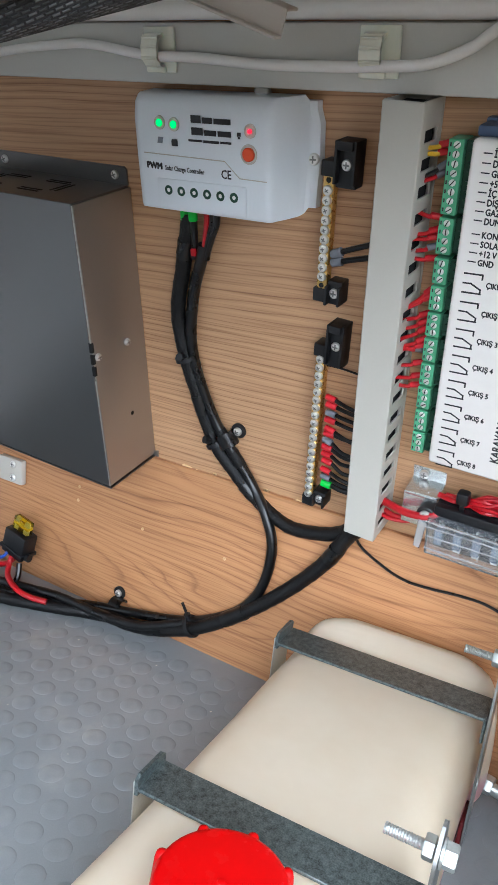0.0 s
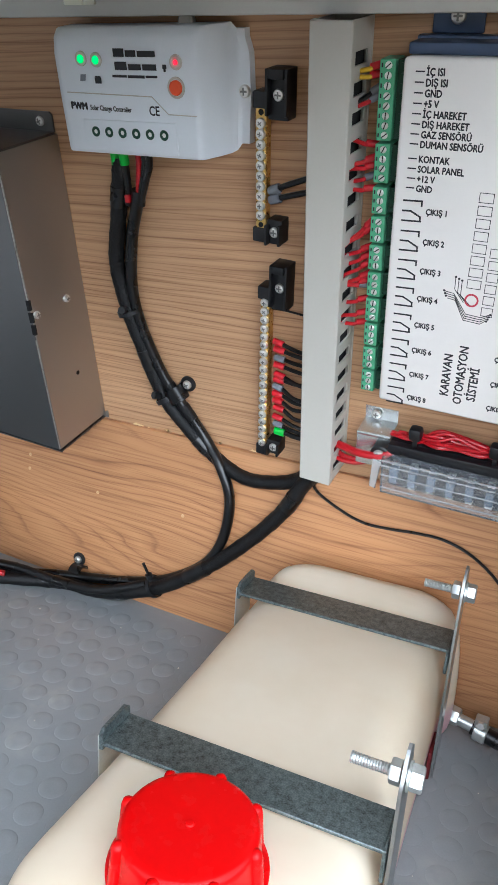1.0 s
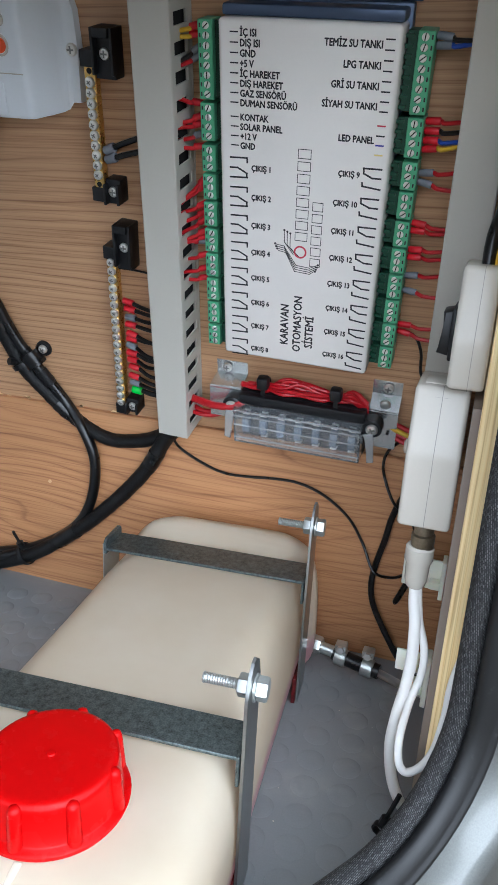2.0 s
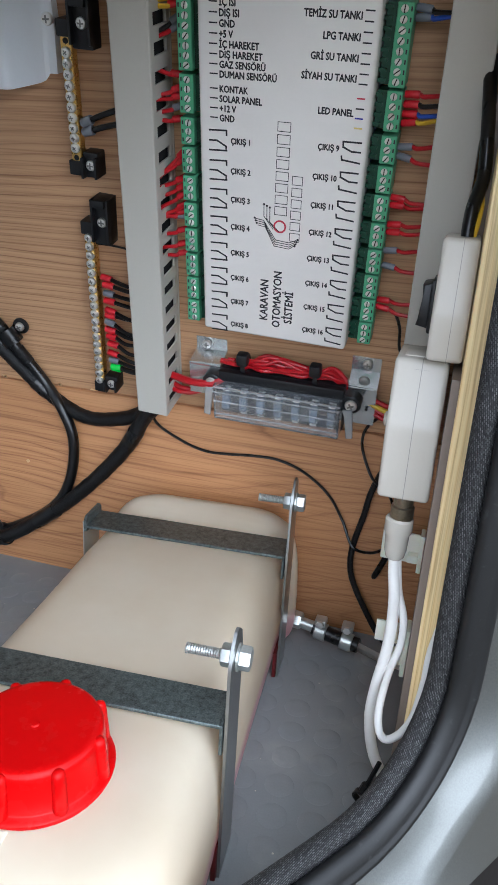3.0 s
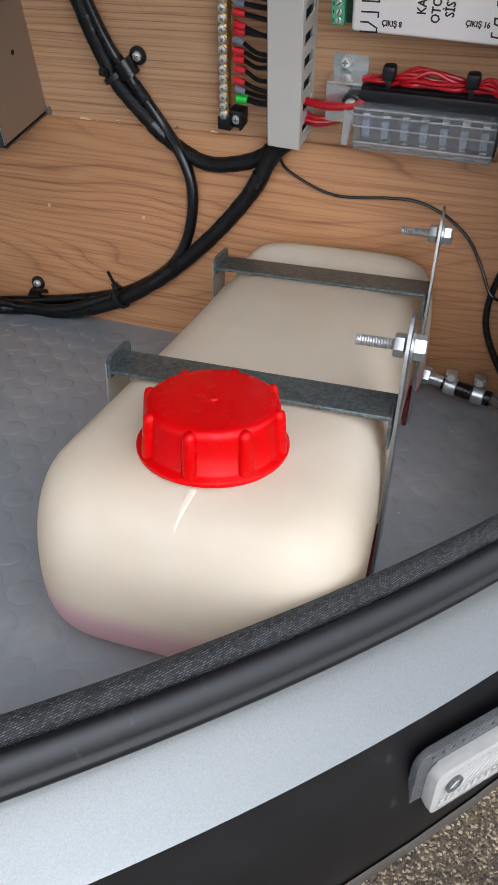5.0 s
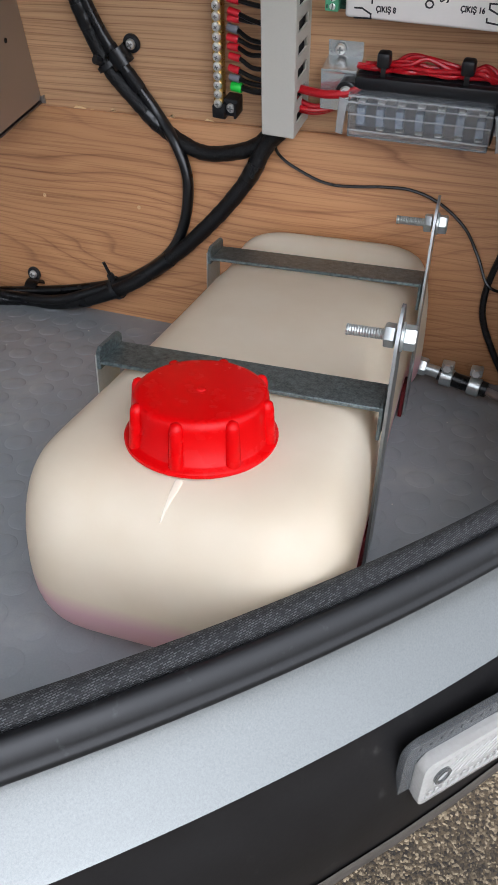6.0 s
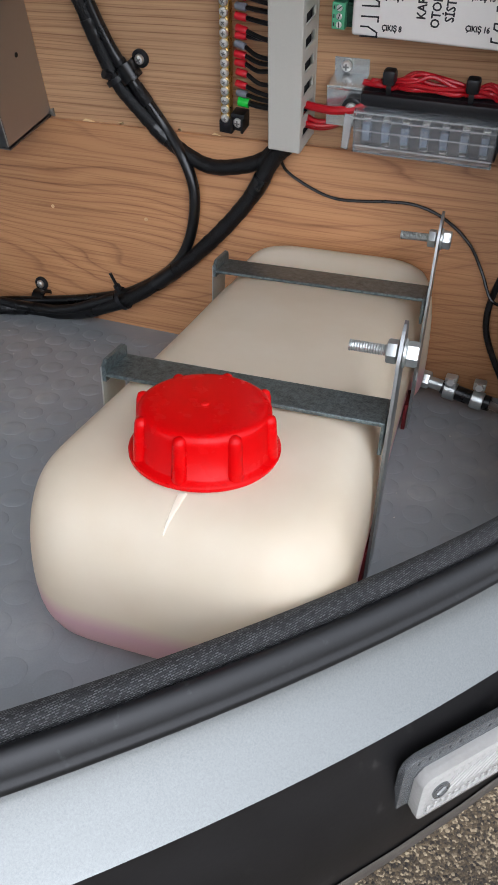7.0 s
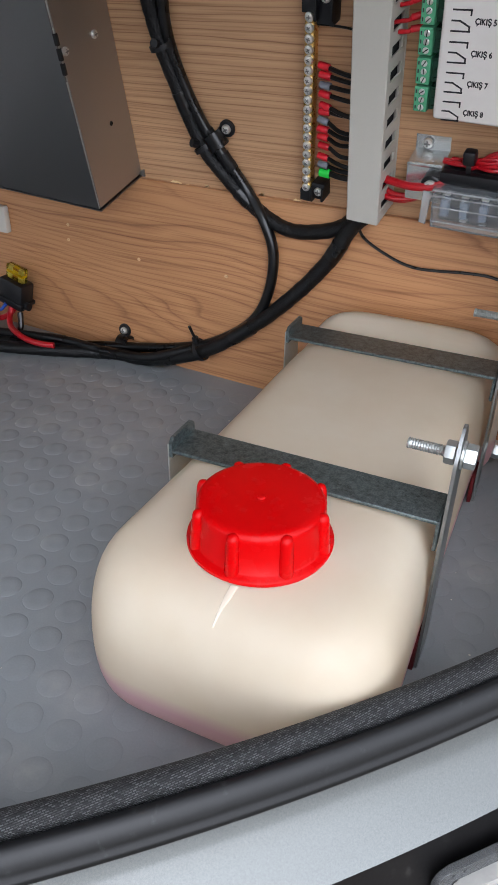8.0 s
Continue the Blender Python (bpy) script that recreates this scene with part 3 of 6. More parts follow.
alone("ground", bm, GRAVEL, HERE, "brown pebbled concrete ground beside the vehicle", "ground", kind="structure", smooth=None)

# ---------------------------------------------------------------- locker: floor, boards, walls, ceiling
PLAN = [(-0.46, 0.022), (0.30, 0.022)] + [tuple((EDGE + u * ALONG + 0.001 * AWAY)[:2]) for u in (0.32, -0.62)] + [(-0.46, -0.72)]
floor = thing("floor", HERE, "grey rubber floor mat with raised round studs", "floor", kind="structure")
part("rubber_mat", prism(B(), PLAN, -0.02, 0.0), GREY_RUBBER, floor, smooth=None)
bm = B()
_ca, _sa = math.cos(radians(4.0)), math.sin(radians(4.0))
for i in range(-26, 14):
    for j in range(-12, 16):
        a, b = i * 0.0181, j * 0.0177
        x, y = 0.0033 + a * _ca - b * _sa, -0.2635 + a * _sa + b * _ca
        v = (Vector((x, y, 0)) - EDGE).dot(AWAY)
        if v < -0.008 and -0.44 < x < 0.145 and y < -0.008:
            revolve(bm, [(0.0070, -0.0002), (0.0069, 0.00005), (0.0064, 0.00021), (0.003, 0.00022)], 22, T((x, y, 0)))
part("stud", bm, GREY_RUBBER, floor, "low round studs moulded in the mat", smooth=50)["kind"] = "stuff"

random.seed(11)
bm = B()
for i in range(46):
    x, y = random.uniform(-0.2, 0.14), random.uniform(-0.30, -0.02)
    if (Vector((x, y, 0)) - EDGE).dot(AWAY) < -0.012:
        r = random.uniform(0.0002, 0.00055)
        revolve(bm, [(r * 0.8, 0.0001), (r, r * 0.5), (r * 0.5, r)], 6, T((x, y, 0.0001)) @ Matrix.Diagonal((1, random.uniform(0.5, 1.6), 1, 1)))
alone("crumbs", bm, mat("pale_crumbs", lin(206, 200, 188), 0.8, bump=0), HERE, "tiny pale crumbs scattered on the rubber mat", "crumbs", kind="stuff")

alone("wall_lower", box(B(), -0.46, 0.30, -0.02, 0.1305, -0.016, 0.0, 0.0006, 1), OAK_LOW, on_low(), "oak laminate lower board, upright behind the tank", "wall", kind="structure")
alone("wall_upper", box(B(), -0.46, 0.30, -0.001, 0.36, -0.016, 0.0, 0.0004, 1), OAK_UP, on_panel(), "oak laminate upper board leaning forward", "wall", kind="structure")
# Unseen side panel and ceiling, added in pale grey to bounce light inside.
PALE_BOUNCE = mat("pale_bounce_lining", lin(228, 228, 226), 0.6, vary=0.06, scale=20)
alone("wall_side", box(B(), -0.475, -0.46, -0.72, 0.02, -0.02, 0.44), PALE_BOUNCE, HERE, "unseen pale side panel added to bounce light", "wall", kind="structure")
alone("ceiling", prism(B(), PLAN, 0.40, 0.415), PALE_BOUNCE, HERE, "unseen pale lining closing the locker above, added to bounce light", "ceiling", kind="structure")
# chipped seam between the boards
bm = B()
for x0, x1, y in ((-0.152, -0.143, 0.0008), (-0.142, -0.132, -0.0006), (-0.100, -0.096, 0.0003), (-0.086, -0.083, 0.0008), (-0.064, -0.058, 0.0006), (-0.125, -0.123, 0.0012)):
    prism(bm, [(x0, y), (x0 + 0.002, y + 0.0014), (x1 - 0.003, y + 0.0010), (x1, y + 0.0002), (x1 - 0.002, y - 0.0008), (x0 + 0.003, y - 0.0005)], 0.0002, 0.0007)
alone("seam_chip", bm, mat("raw_chipped_edge", lin(232, 206, 158), 0.8, vary=0.2, scale=300, bump=0.2), on_panel(0, -0.001), "pale chipped splinters along the seam of two boards", "splinters", kind="structure")
alone("seam_line", hose(B(), [(-0.163, -0.0003, 0.0), (-0.12, 0.0002, 0.0), (-0.07, -0.0002, 0.0), (-0.02, 0.0001, 0.0), (0.02, 0.0, 0.0)], 0.00028, 6), mat("pale_seam_edge", lin(206, 174, 128), 0.8, vary=0.5, scale=200, bump=0.2), on_panel(0, -0.001), "thin pale seam between the two boards", "seam", kind="structure")
# filled nail holes
_nail = None
for x, z in ((-0.2415, 0.0905), (-0.2425, 0.0795), (-0.1795, 0.0755), (-0.1088, 0.0760), (-0.0165, 0.131)):
    bm = B()
    revolve(bm, [(0.0012, 0.0), (0.0012, 0.0005), (0.0008, 0.0007), (0.0006, 0.0002)], 12)
    _nail = alone("nail_hole", bm, mat("raw_wood_fibre", lin(208, 172, 130), 0.8, bump=0.1), on_low(x, z), "small pale filled nail hole in the lower board", "nail hole", "nail holes", kind="structure") if _nail is None else copy_thing(_nail, Matrix.Translation(on_low(x, z).translation * (K - 1)) @ on_low(x, z))

# right wall: thin inner facing and the raw pine edge that closes it
rw = thing("wall_right", HERE, "thin side board with a raw pine front edge", "wall", kind="structure")
FACING = mat("grey_brown_facing", lin(132, 121, 113), 0.5, vary=0.1, scale=30)
part("facing", box(B(), 0.1505, 0.1535, -0.124, 0.02, 0.0, 0.199), FACING, rw, "grey-brown facing sheet")
part("facing", box(B(), 0.1505, 0.1535, -0.080, 0.02, 0.1995, 0.40), FACING, rw)
pine_m = Matrix(((0, 0, 1, 0.1535), (0, 1, 0, -0.134), (-1, 0, 0, 0.40), (0, 0, 0, 1)))
ob = part("pine_edge", box(B(), 0.0, 0.40, 0.0, 0.15, 0.0, 0.0082, 0.0003, 1), PINE, rw, "raw pine strip with visible grain")
ob.matrix_basis = Matrix.Translation(pine_m.translation * (K - 1)) @ pine_m
ob = part("pine_edge", box(B(), 0.0, 0.40, 0.0, 0.15, 0.0, 0.0050, 0.0003, 1), PINE, rw)
pine_m2 = pine_m.copy()
pine_m2.translation = (0.1620, -0.1325, 0.40)
ob.matrix_basis = Matrix.Translation(pine_m2.translation * (K - 1)) @ pine_m2

# grey beam along the top with a white conduit and a bracket bar over it
_TOPTURN = -2.16
alone("top_beam", box(B(), -0.34, 0.25, 0.0, 0.0255, -0.002, 0.0145, 0.0012), BEAM_GREY, on_panel(-0.1, 0.2340, _TOPTURN), "grey painted beam along the top of the boards", "beam", kind="structure")
alone("top_conduit", hose(B(), [(-0.34, 0.0305, 0.012), (-0.1, 0.0305, 0.0125), (0.05, 0.031, 0.012), (0.25, 0.030, 0.012)], 0.0046, 14), WHITE_CABLE, on_panel(-0.1, 0.2340, _TOPTURN), "thick white cable lying on top of the grey beam", "cable")

# ---------------------------------------------------------------- tank
TANK_TURN = 4.3
tank_m = T((0.0308, -0.1365, 0.0)) @ Matrix.Rotation(radians(TANK_TURN), 4, "Z")
tank = thing("fluid_tank", tank_m, "milky plastic tank with a red screw cap, strapped to the floor", "tank")


def tank_body():
    """A blow-moulded body: a rounded plan, wider in front on one side, squarer towards the rear."""
    bm = B()
    prof = [(0.0125, 0.0), (0.0070, 0.0008), (0.0032, 0.0035), (0.0010, 0.008), (0.0002, 0.015), (0.0, 0.028), (0.0006, 0.040), (0.0018, 0.0500), (0.0038, 0.0580), (0.0068, 0.0642), (0.0110, 0.0688), (0.0165, 0.0715), (0.023, 0.0730), (0.032, 0.0738)]
    rows = []
    for inset, z in prof:
        high = z > 0.03
        r = max(0.030 - inset * 0.55, 0.006)
        side, rear = inset * (0.75 if high else 1), inset * (0.5 if high else 1)
        x0, x1, y0, y1 = -0.0560 + side, 0.0545 - side, -0.1300 + inset, 0.1300 - rear
        row = []
        for cx, cy, a0 in ((x1 - r, y0 + r, -90), (x1 - r, y1 - r, 0), (x0 + r, y1 - r, 90), (x0 + r, y0 + r, 180)):
            for i in range(9):
                a = radians(a0 + 90 * i / 8)
                row.append(bm.verts.new((cx + r * math.cos(a), cy + r * math.sin(a), z)))
        rows.append(row)
    n = len(rows[0])
    for a, b in zip(rows, rows[1:]):
        for i in range(n):
            bm.faces.new((a[i], a[(i + 1) % n], b[(i + 1) % n], b[i]))
    bm.faces.new(rows[0][::-1])
    bm.faces.new(rows[-1])
    bmesh.ops.bisect_plane(bm, geom=bm.verts[:] + bm.edges[:] + bm.faces[:], plane_co=(0, -0.06, 0), plane_no=(0, 1, 0))
    bmesh.ops.bisect_plane(bm, geom=bm.verts[:] + bm.edges[:] + bm.faces[:], plane_co=(0, 0.02, 0), plane_no=(0, 1, 0))
    for y in (0.070, 0.0735, 0.0958, 0.100, 0.106, 0.114):
        bmesh.ops.bisect_plane(bm, geom=bm.verts[:] + bm.edges[:] + bm.faces[:], plane_co=(0, y, 0), plane_no=(0, 1, 0))
    for v in bm.verts:
        if v.co.y < -0.05 and v.co.z > 0.05:
            v.co.z -= 0.0022 * min(1, (-0.05 - v.co.y) / 0.05)
        if v.co.y > 0.0 and v.co.z > 0.05:
            v.co.z += 0.0022 * min(1, v.co.y / 0.09)
        if v.co.y < -0.09 and v.co.z < 0.02:
            v.co.y += 0.006 * (1 - v.co.z / 0.02) ** 1.5
        if v.co.x < 0 and v.co.y < -0.04:
            v.co.x -= 0.0060 * min(1, (-0.04 - v.co.y) / 0.04) * min(1, -v.co.x / 0.03)
        if v.co.x > 0 and v.co.y > 0.06:
            v.co.x += 0.0085 * max(0, min(1, (v.co.y - 0.096) / 0.012))
        if v.co.x > 0 and v.co.y < -0.05:
            v.co.x += 0.0022 * min(1, (-0.05 - v.co.y) / 0.03)
        if 0.0730 < v.co.y < 0.0965 and v.co.z > 0.055:
            v.co.z -= 0.0022
        if v.co.y > 0.101 and v.co.z > 0.045:
            v.co.z += 0.0050 * min(1, (v.co.y - 0.101) / 0.010) * min(1, (v.co.z - 0.045) / 0.02)
    return bm


ob = part("body", tank_body(), PLASTIC_TANK, tank, "milky polyethylene body with pink fluid remains in its foot", smooth=180)
_sub = ob.modifiers.new("round", "SUBSURF")
_sub.levels = _sub.render_levels = 1
CAP = Vector((-0.0021, -0.0842, 0.0))
bm = revolve(B(), [(0.0235, 0.064), (0.0232, 0.0725), (0.0205, 0.0728), (0.0205, 0.080)], 40, T(CAP))
part("neck", bm, PLASTIC_TANK, tank, smooth=40)


def cap_mesh():
    bm = B()
    revolve(bm, [(0.0256, 0.0), (0.0264, 0.0006), (0.0264, 0.0018), (0.0256, 0.0026), (0.0242, 0.0030), (0.0237, 0.0036), (0.0228, 0.0150), (0.0226, 0.0166), (0.0220, 0.0178), (0.0210, 0.0184), (0.0195, 0.0186), (0.0016, 0.0181), (0.0013, 0.0186), (0.0006, 0.0187)], 64)
    for i in range(8):
        a = radians(45 * i)
        m = Matrix.Rotation(a, 4, "Z")
        vs = set(bm.verts)
        revolve(bm, [(0.0024, 0.0022), (0.0026, 0.003), (0.0023, 0.0158), (0.0019, 0.0174), (0.0008, 0.0182)], 12, m @ T((0.0238, 0, 0)) @ Matrix.Rotation(radians(-4), 4, "Y"))
    return bm


cap_tilt = T(CAP + Vector((0, 0, 0.0708)))
ob = part("screw_cap", cap_mesh(), RED_CAP, tank, "red ribbed screw cap", smooth=40)
ob.matrix_basis = Matrix.Translation(cap_tilt.translation * (K - 1)) @ cap_tilt
# the moulding seam with a pale scuff below the cap
SCUFF = mat("pale_scuff", lin(206, 195, 175), 0.5, bump=0.02)


def tapered_bead(stations, sides=8):
    """A flattened bead along (x, y, z, half width) that narrows to a point."""
    bm, rings = B(), []
    for k, (x, y, z, r) in enumerate(stations):
        a, b = Vector(stations[max(0, k - 1)][:3]), Vector(stations[min(len(stations) - 1, k + 1)][:3])
        along = (b - a).normalized()
        out = Vector((1, 0, 0)).cross(along).normalized()
        rings.append([bm.verts.new(Vector((x, y, z)) + Vector((1, 0, 0)) * (r * math.cos(math.tau * q / sides)) + out * (0.55 * r * math.sin(math.tau * q / sides))) for q in range(sides)])
    for p, q in zip(rings, rings[1:]):
        for k in range(sides):
            bm.faces.new((p[k], p[(k + 1) % sides], q[(k + 1) % sides], q[k]))
    bm.faces.new(rings[0])
    bm.faces.new(rings[-1])
    bmesh.ops.recalc_face_normals(bm, faces=bm.faces)
    return bm


part("moulding_seam", tapered_bead([(-0.0001, -0.1100, 0.0697, 0.0017), (-0.0004, -0.1140, 0.0684, 0.0016), (-0.0008, -0.1170, 0.0671, 0.0011), (-0.0013, -0.1200, 0.0651, 0.0007), (-0.0018, -0.1226, 0.0621, 0.0004)]), SCUFF, tank, "pale raised moulding seam")

UPRIGHT = mat("dull_steel", lin(150, 152, 151), 0.3, 0.9, vary=0.2, scale=200, bump=0.03)


def strap(y0, w, xl, xr, tall, bolt_z, group):
    st = thing("hold_down_strap", tank_m, "galvanised steel strap bolted over a plastic tank", "strap", group)
    top = 0.0742
    # the band across, its left ear and the leg down the left side
    part("band", box(B(), xl + 0.001, xr - 0.0012, y0 - w / 2, y0 + w / 2, top, top + 0.0016, 0.0003, 1), ZINC, st, "spangled flat band")
    bm = B()
    prism(bm, [(y0 - w / 2, top - 0.002), (y0 + w / 2, top - 0.002), (y0 + w / 2, top + 0.0050), (y0 + w / 2 - 0.002, top + 0.0068), (y0 - w / 2 + 0.002, top + 0.0068), (y0 - w / 2, top + 0.0050)], xl - 0.0006, xl + 0.0010)
    bmesh.ops.transform(bm, matrix=Matrix(((0, 0, 1, 0), (1, 0, 0, 0), (0, 1, 0, 0), (0, 0, 0, 1))), verts=bm.verts)
    part("ear", bm, ZINC, st, "ear turned up at the end of the band")
    # Brighter zinc than the band, in place of light reflected off the tank.
    part("leg", box(B(), xl - 0.0014, xl - 0.0007, y0 - w / 2, y0 + w / 2, 0.0, top + 0.0040, 0.0003, 1), BRIGHT_ZINC, st, "flat leg, reflected light put into its brighter zinc")
    part("band_end", box(B(), xr - 0.0014, xr, y0 - w / 2, y0 + w / 2, top - 0.012, top + 0.0016, 0.0003, 1), ZINC, st, "end of the band turned down")
    # the upright on the right with a rounded tip
    bm = B()
    pts = [(y0 - w / 2, 0.0), (y0 + w / 2, 0.0), (y0 + w / 2, tall - 0.012), (y0 + w / 2 - 0.003, tall - 0.004), (y0 + w / 2 - 0.008, tall), (y0 - w / 2 + 0.008, tall), (y0 - w / 2 + 0.003, tall - 0.004), (y0 - w / 2, tall - 0.012)]
    prism(bm, pts, xr + 0.0006, xr + 0.0018)
    bmesh.ops.transform(bm, matrix=Matrix(((0, 0, 1, 0), (1, 0, 0, 0), (0, 1, 0, 0), (0, 0, 0, 1))), verts=bm.verts)
    part("upright", bm, UPRIGHT, st, "flat steel upright")
    bolt = part("bolt", screw_head(B(), aim((xr + 0.0029, y0, bolt_z), (xr + 0.02, y0, bolt_z)), 0.0046, 0.0042, True), BRIGHT_ZINC, st, "zinc-plated hexagon bolt")
    bm = B()
    revolve(bm, [(0.0020, 0), (0.0022, 0.0006)] + [(0.0019 + (0.0002 if i % 2 else -0.0001), 0.0008 + i * 0.00048) for i in range(36)], 12, aim((xr - 0.0175, y0, bolt_z), (xr, y0, bolt_z)))
    part("thread", bm, BRIGHT_ZINC, bolt, "threaded end of the bolt")
    part("nut", screw_head(B(), aim((xr - 0.0002, y0, bolt_z), (xr - 0.02, y0, bolt_z)), 0.0044, 0.0038, True), BRIGHT_ZINC, bolt)
    part("washer", revolve(B(), [(0.0052, 0), (0.0052, 0.0009)], 20, aim((xr + 0.0020, y0, bolt_z), (xr + 0.02, y0, bolt_z))), BRIGHT_ZINC, bolt)
    part("pad", box(B(), xr - 0.0016, xr + 0.0004, y0 - w / 2 - 0.002, y0 + w / 2 - 0.004, 0.0, 0.016, 0.0003, 1), DARK_RED, st, "dark red rubber pad behind the upright")
    return st


strap(-0.0445, 0.0195, -0.0562, 0.0555, 0.1115, 0.1000, "tank straps")
strap(0.0845, 0.0205, -0.0562, 0.0560, 0.1165, 0.1035, "tank straps")

# drain fitting and hose
drain = thing("drain_fitting", T((0.0865, -0.0205, 0.0125)), "hose fitting with two worm clips at the foot of the tank", "fitting")
part("nut", screw_head(B(), aim((-0.006, 0.001, 0.001), (0.01, -0.0008, 0)), 0.0053, 0.0066, True), BRIGHT_ZINC, drain)
part("barb", rod(B(), (0.0, 0, 0), (0.0105, -0.001, -0.001), 0.0034), BRIGHT_ZINC, drain)
part("black_hose", hose(B(), [(0.008, -0.001, -0.001), (0.020, -0.0025, -0.003), (0.036, -0.005, -0.004)], 0.0044, 14), BLACK_PVC, drain, "short black rubber hose")
part("milky_hose", hose(B(), [(0.034, -0.005, -0.004), (0.050, -0.008, -0.007), (0.066, -0.0105, -0.0085)], 0.0024, 10), MILKY_HOSE, drain, "thin milky hose")
for x in (0.0125, 0.0285):
    clip = part("hose_clip", revolve(B(), [(0.0050, 0), (0.0053, 0.0004), (0.0053, 0.0064), (0.0050, 0.0068)], 22, aim((x - 0.003, -0.0015 - (x - 0.0125) * 0.13, -0.0018 - (x - .0125) * .1), (x + 0.01, -0.003 - (x - 0.0125) * 0.13, -0.003 - (x - .0125) * .1))), BRIGHT_ZINC, drain, "steel worm-drive hose clip")
    part("clip_screw", box(B(), x - 0.0034, x + 0.0034, -0.006, 0.0010, 0.0030, 0.0076, 0.0008), BRIGHT_ZINC, clip)
    part("clip_slot", screw_head(B(), aim((x, -0.0058, 0.0054), (x, -0.02, 0.0060)), 0.0024, 0.0018, True), NICKEL, clip)

# ---------------------------------------------------------------- sheet-steel power supply
psu = thing("power_supply", on_panel(-0.2232, 0.0950, -3.0), "satin sheet-steel power supply housing screwed to the board", "power supply")
_w, _h, _d = 0.0525, 0.0900, 0.0470
bm = B()
box(bm, -_w, _w, -_h, _h, 0.0005, _d, 0.0004, 1)
part("housing", bm, SHEET, psu)
part("side_cheek", box(B(), _w + 0.0002, _w + 0.0011, -_h + 0.0010, _h - 0.001, 0.0004, _d - 0.0006), SHEET_LIT, psu, "side cheek, reflected light put into its lighter steel")
bm = B()
prism(bm, [(-_w, _h), (_w, _h), (_w, _h + 0.0085), (_w - 0.0015, _h + 0.010), (-_w + 0.0015, _h + 0.010), (-_w, _h + 0.0085)], 0.0003, 0.0014)
part("top_flange", bm, SHEET, psu)
part("foot_flange", prism(B(), [(_w - 0.001, -_h - 0.001), (_w + 0.0042, -_h - 0.001), (_w + 0.0042, -_h + 0.0040), (_w - 0.001, -_h + 0.0015)], 0.0004, 0.0015), SHEET_LIT, psu)
part("bottom_lip", box(B(), -_w, _w + 0.0016, -_h - 0.0012, -_h - 0.0002, 0.0004, _d), SHEET, psu)
for x in (-0.0445, 0.0443):
    sc = part("screw", screw_head(B(), T((x, _h + 0.0052, 0.0014)), 0.0026, 0.0016), NICKEL, psu)
    part("recess", slots(B(), T((x, _h + 0.0052, 0.0014)) @ Matrix.Rotation(0.4, 4, "Z"), 0.0026, 0.0016), RECESS_SHADE, sc)
_onside = Matrix(((0, 0, 1, _w + 0.0011), (1, 0, 0, 0), (0, 1, 0, 0), (0, 0, 0, 1)))
for y, z, bolt in ((0.0015, 0.0430, False), (0.0010, 0.0170, True)):
    m = _onside @ T((y, z, 0))
    sc = part("screw", screw_head(B(), m, 0.0023, 0.0018), NICKEL, psu)
    part("recess", slots(B(), m, 0.0023, 0.0018), RECESS_SHADE, sc)
# Hole, slots and vents are black shapes laid on, not openings; shade is painted.
part("hole", revolve(B(), [(0.0014, 0), (0.0014, 0.0002)], 12, _onside @ T((-0.0480, 0.0190, 0))), VOID_SHADE, psu)
bm = B()
for y in (-0.0065, 0.0010, 0.0085):
    box(bm, _w - 0.0006, _w + 0.0014, y - 0.0030, y + 0.0030, _d - 0.0016, _d + 0.0003)
part("edge_slot", bm, VOID_SHADE, psu, "black blocks standing in for shaded slots in the folded edge")
for x, z, long in ((-0.020, 0.0125, 0.016), (0.012, 0.0125, 0.016), (-0.022, 0.033, 0.016), (0.010, 0.033, 0.016)):
    for k in range(2):
        part("vent", box(B(), x - long / 2, x + long / 2, _h - 0.0002, _h + 0.0003, z + k * 0.0032 - 0.0006, z + k * 0.0032 + 0.0006), VOID_SHADE, psu, "black bar standing in for a shaded vent slit")
for x in (-0.032, 0.022):
    for k in range(2):
        part("vent", box(B(), x - 0.0006 + k * 0.0036, x + 0.0006 + k * 0.0036, _h - 0.0002, _h + 0.0003, 0.015, 0.031), VOID_SHADE, psu, "black bar standing in for a shaded vent slit")
for y in (-1, 1):
    part("folded_edge", rod(B(), (_w + 0.0006, y * (_h - 0.0008) if y < 0 else 0.011, _d - 0.0001), (_w + 0.0006, -0.013 if y < 0 else _h - 0.001, _d - 0.0001), 0.00035, 6), BRIGHT_ZINC, psu, "bright cut edge of the sheet")

# ---------------------------------------------------------------- solar charge controller
ctl = thing("charge_controller", on_panel(-0.0935, 0.2045, -1.8), "white solar charge controller with lit green and red lamps", "charge controller")
_pr = [(-0.0505, 0.0), (-0.0505, 0.0040), (-0.0470, 0.0048), (-0.0445, 0.0060), (-0.0415, 0.0180), (-0.0405, 0.0262), (-0.0385, 0.0284), (-0.0355, 0.0290), (0.0345, 0.0290), (0.0365, 0.0286), (0.0378, 0.0272), (0.0385, 0.0250), (0.0410, 0.0195), (0.0432, 0.0120), (0.0445, 0.0060), (0.0462, 0.0044), (0.0500, 0.0040), (0.0505, 0.0)]


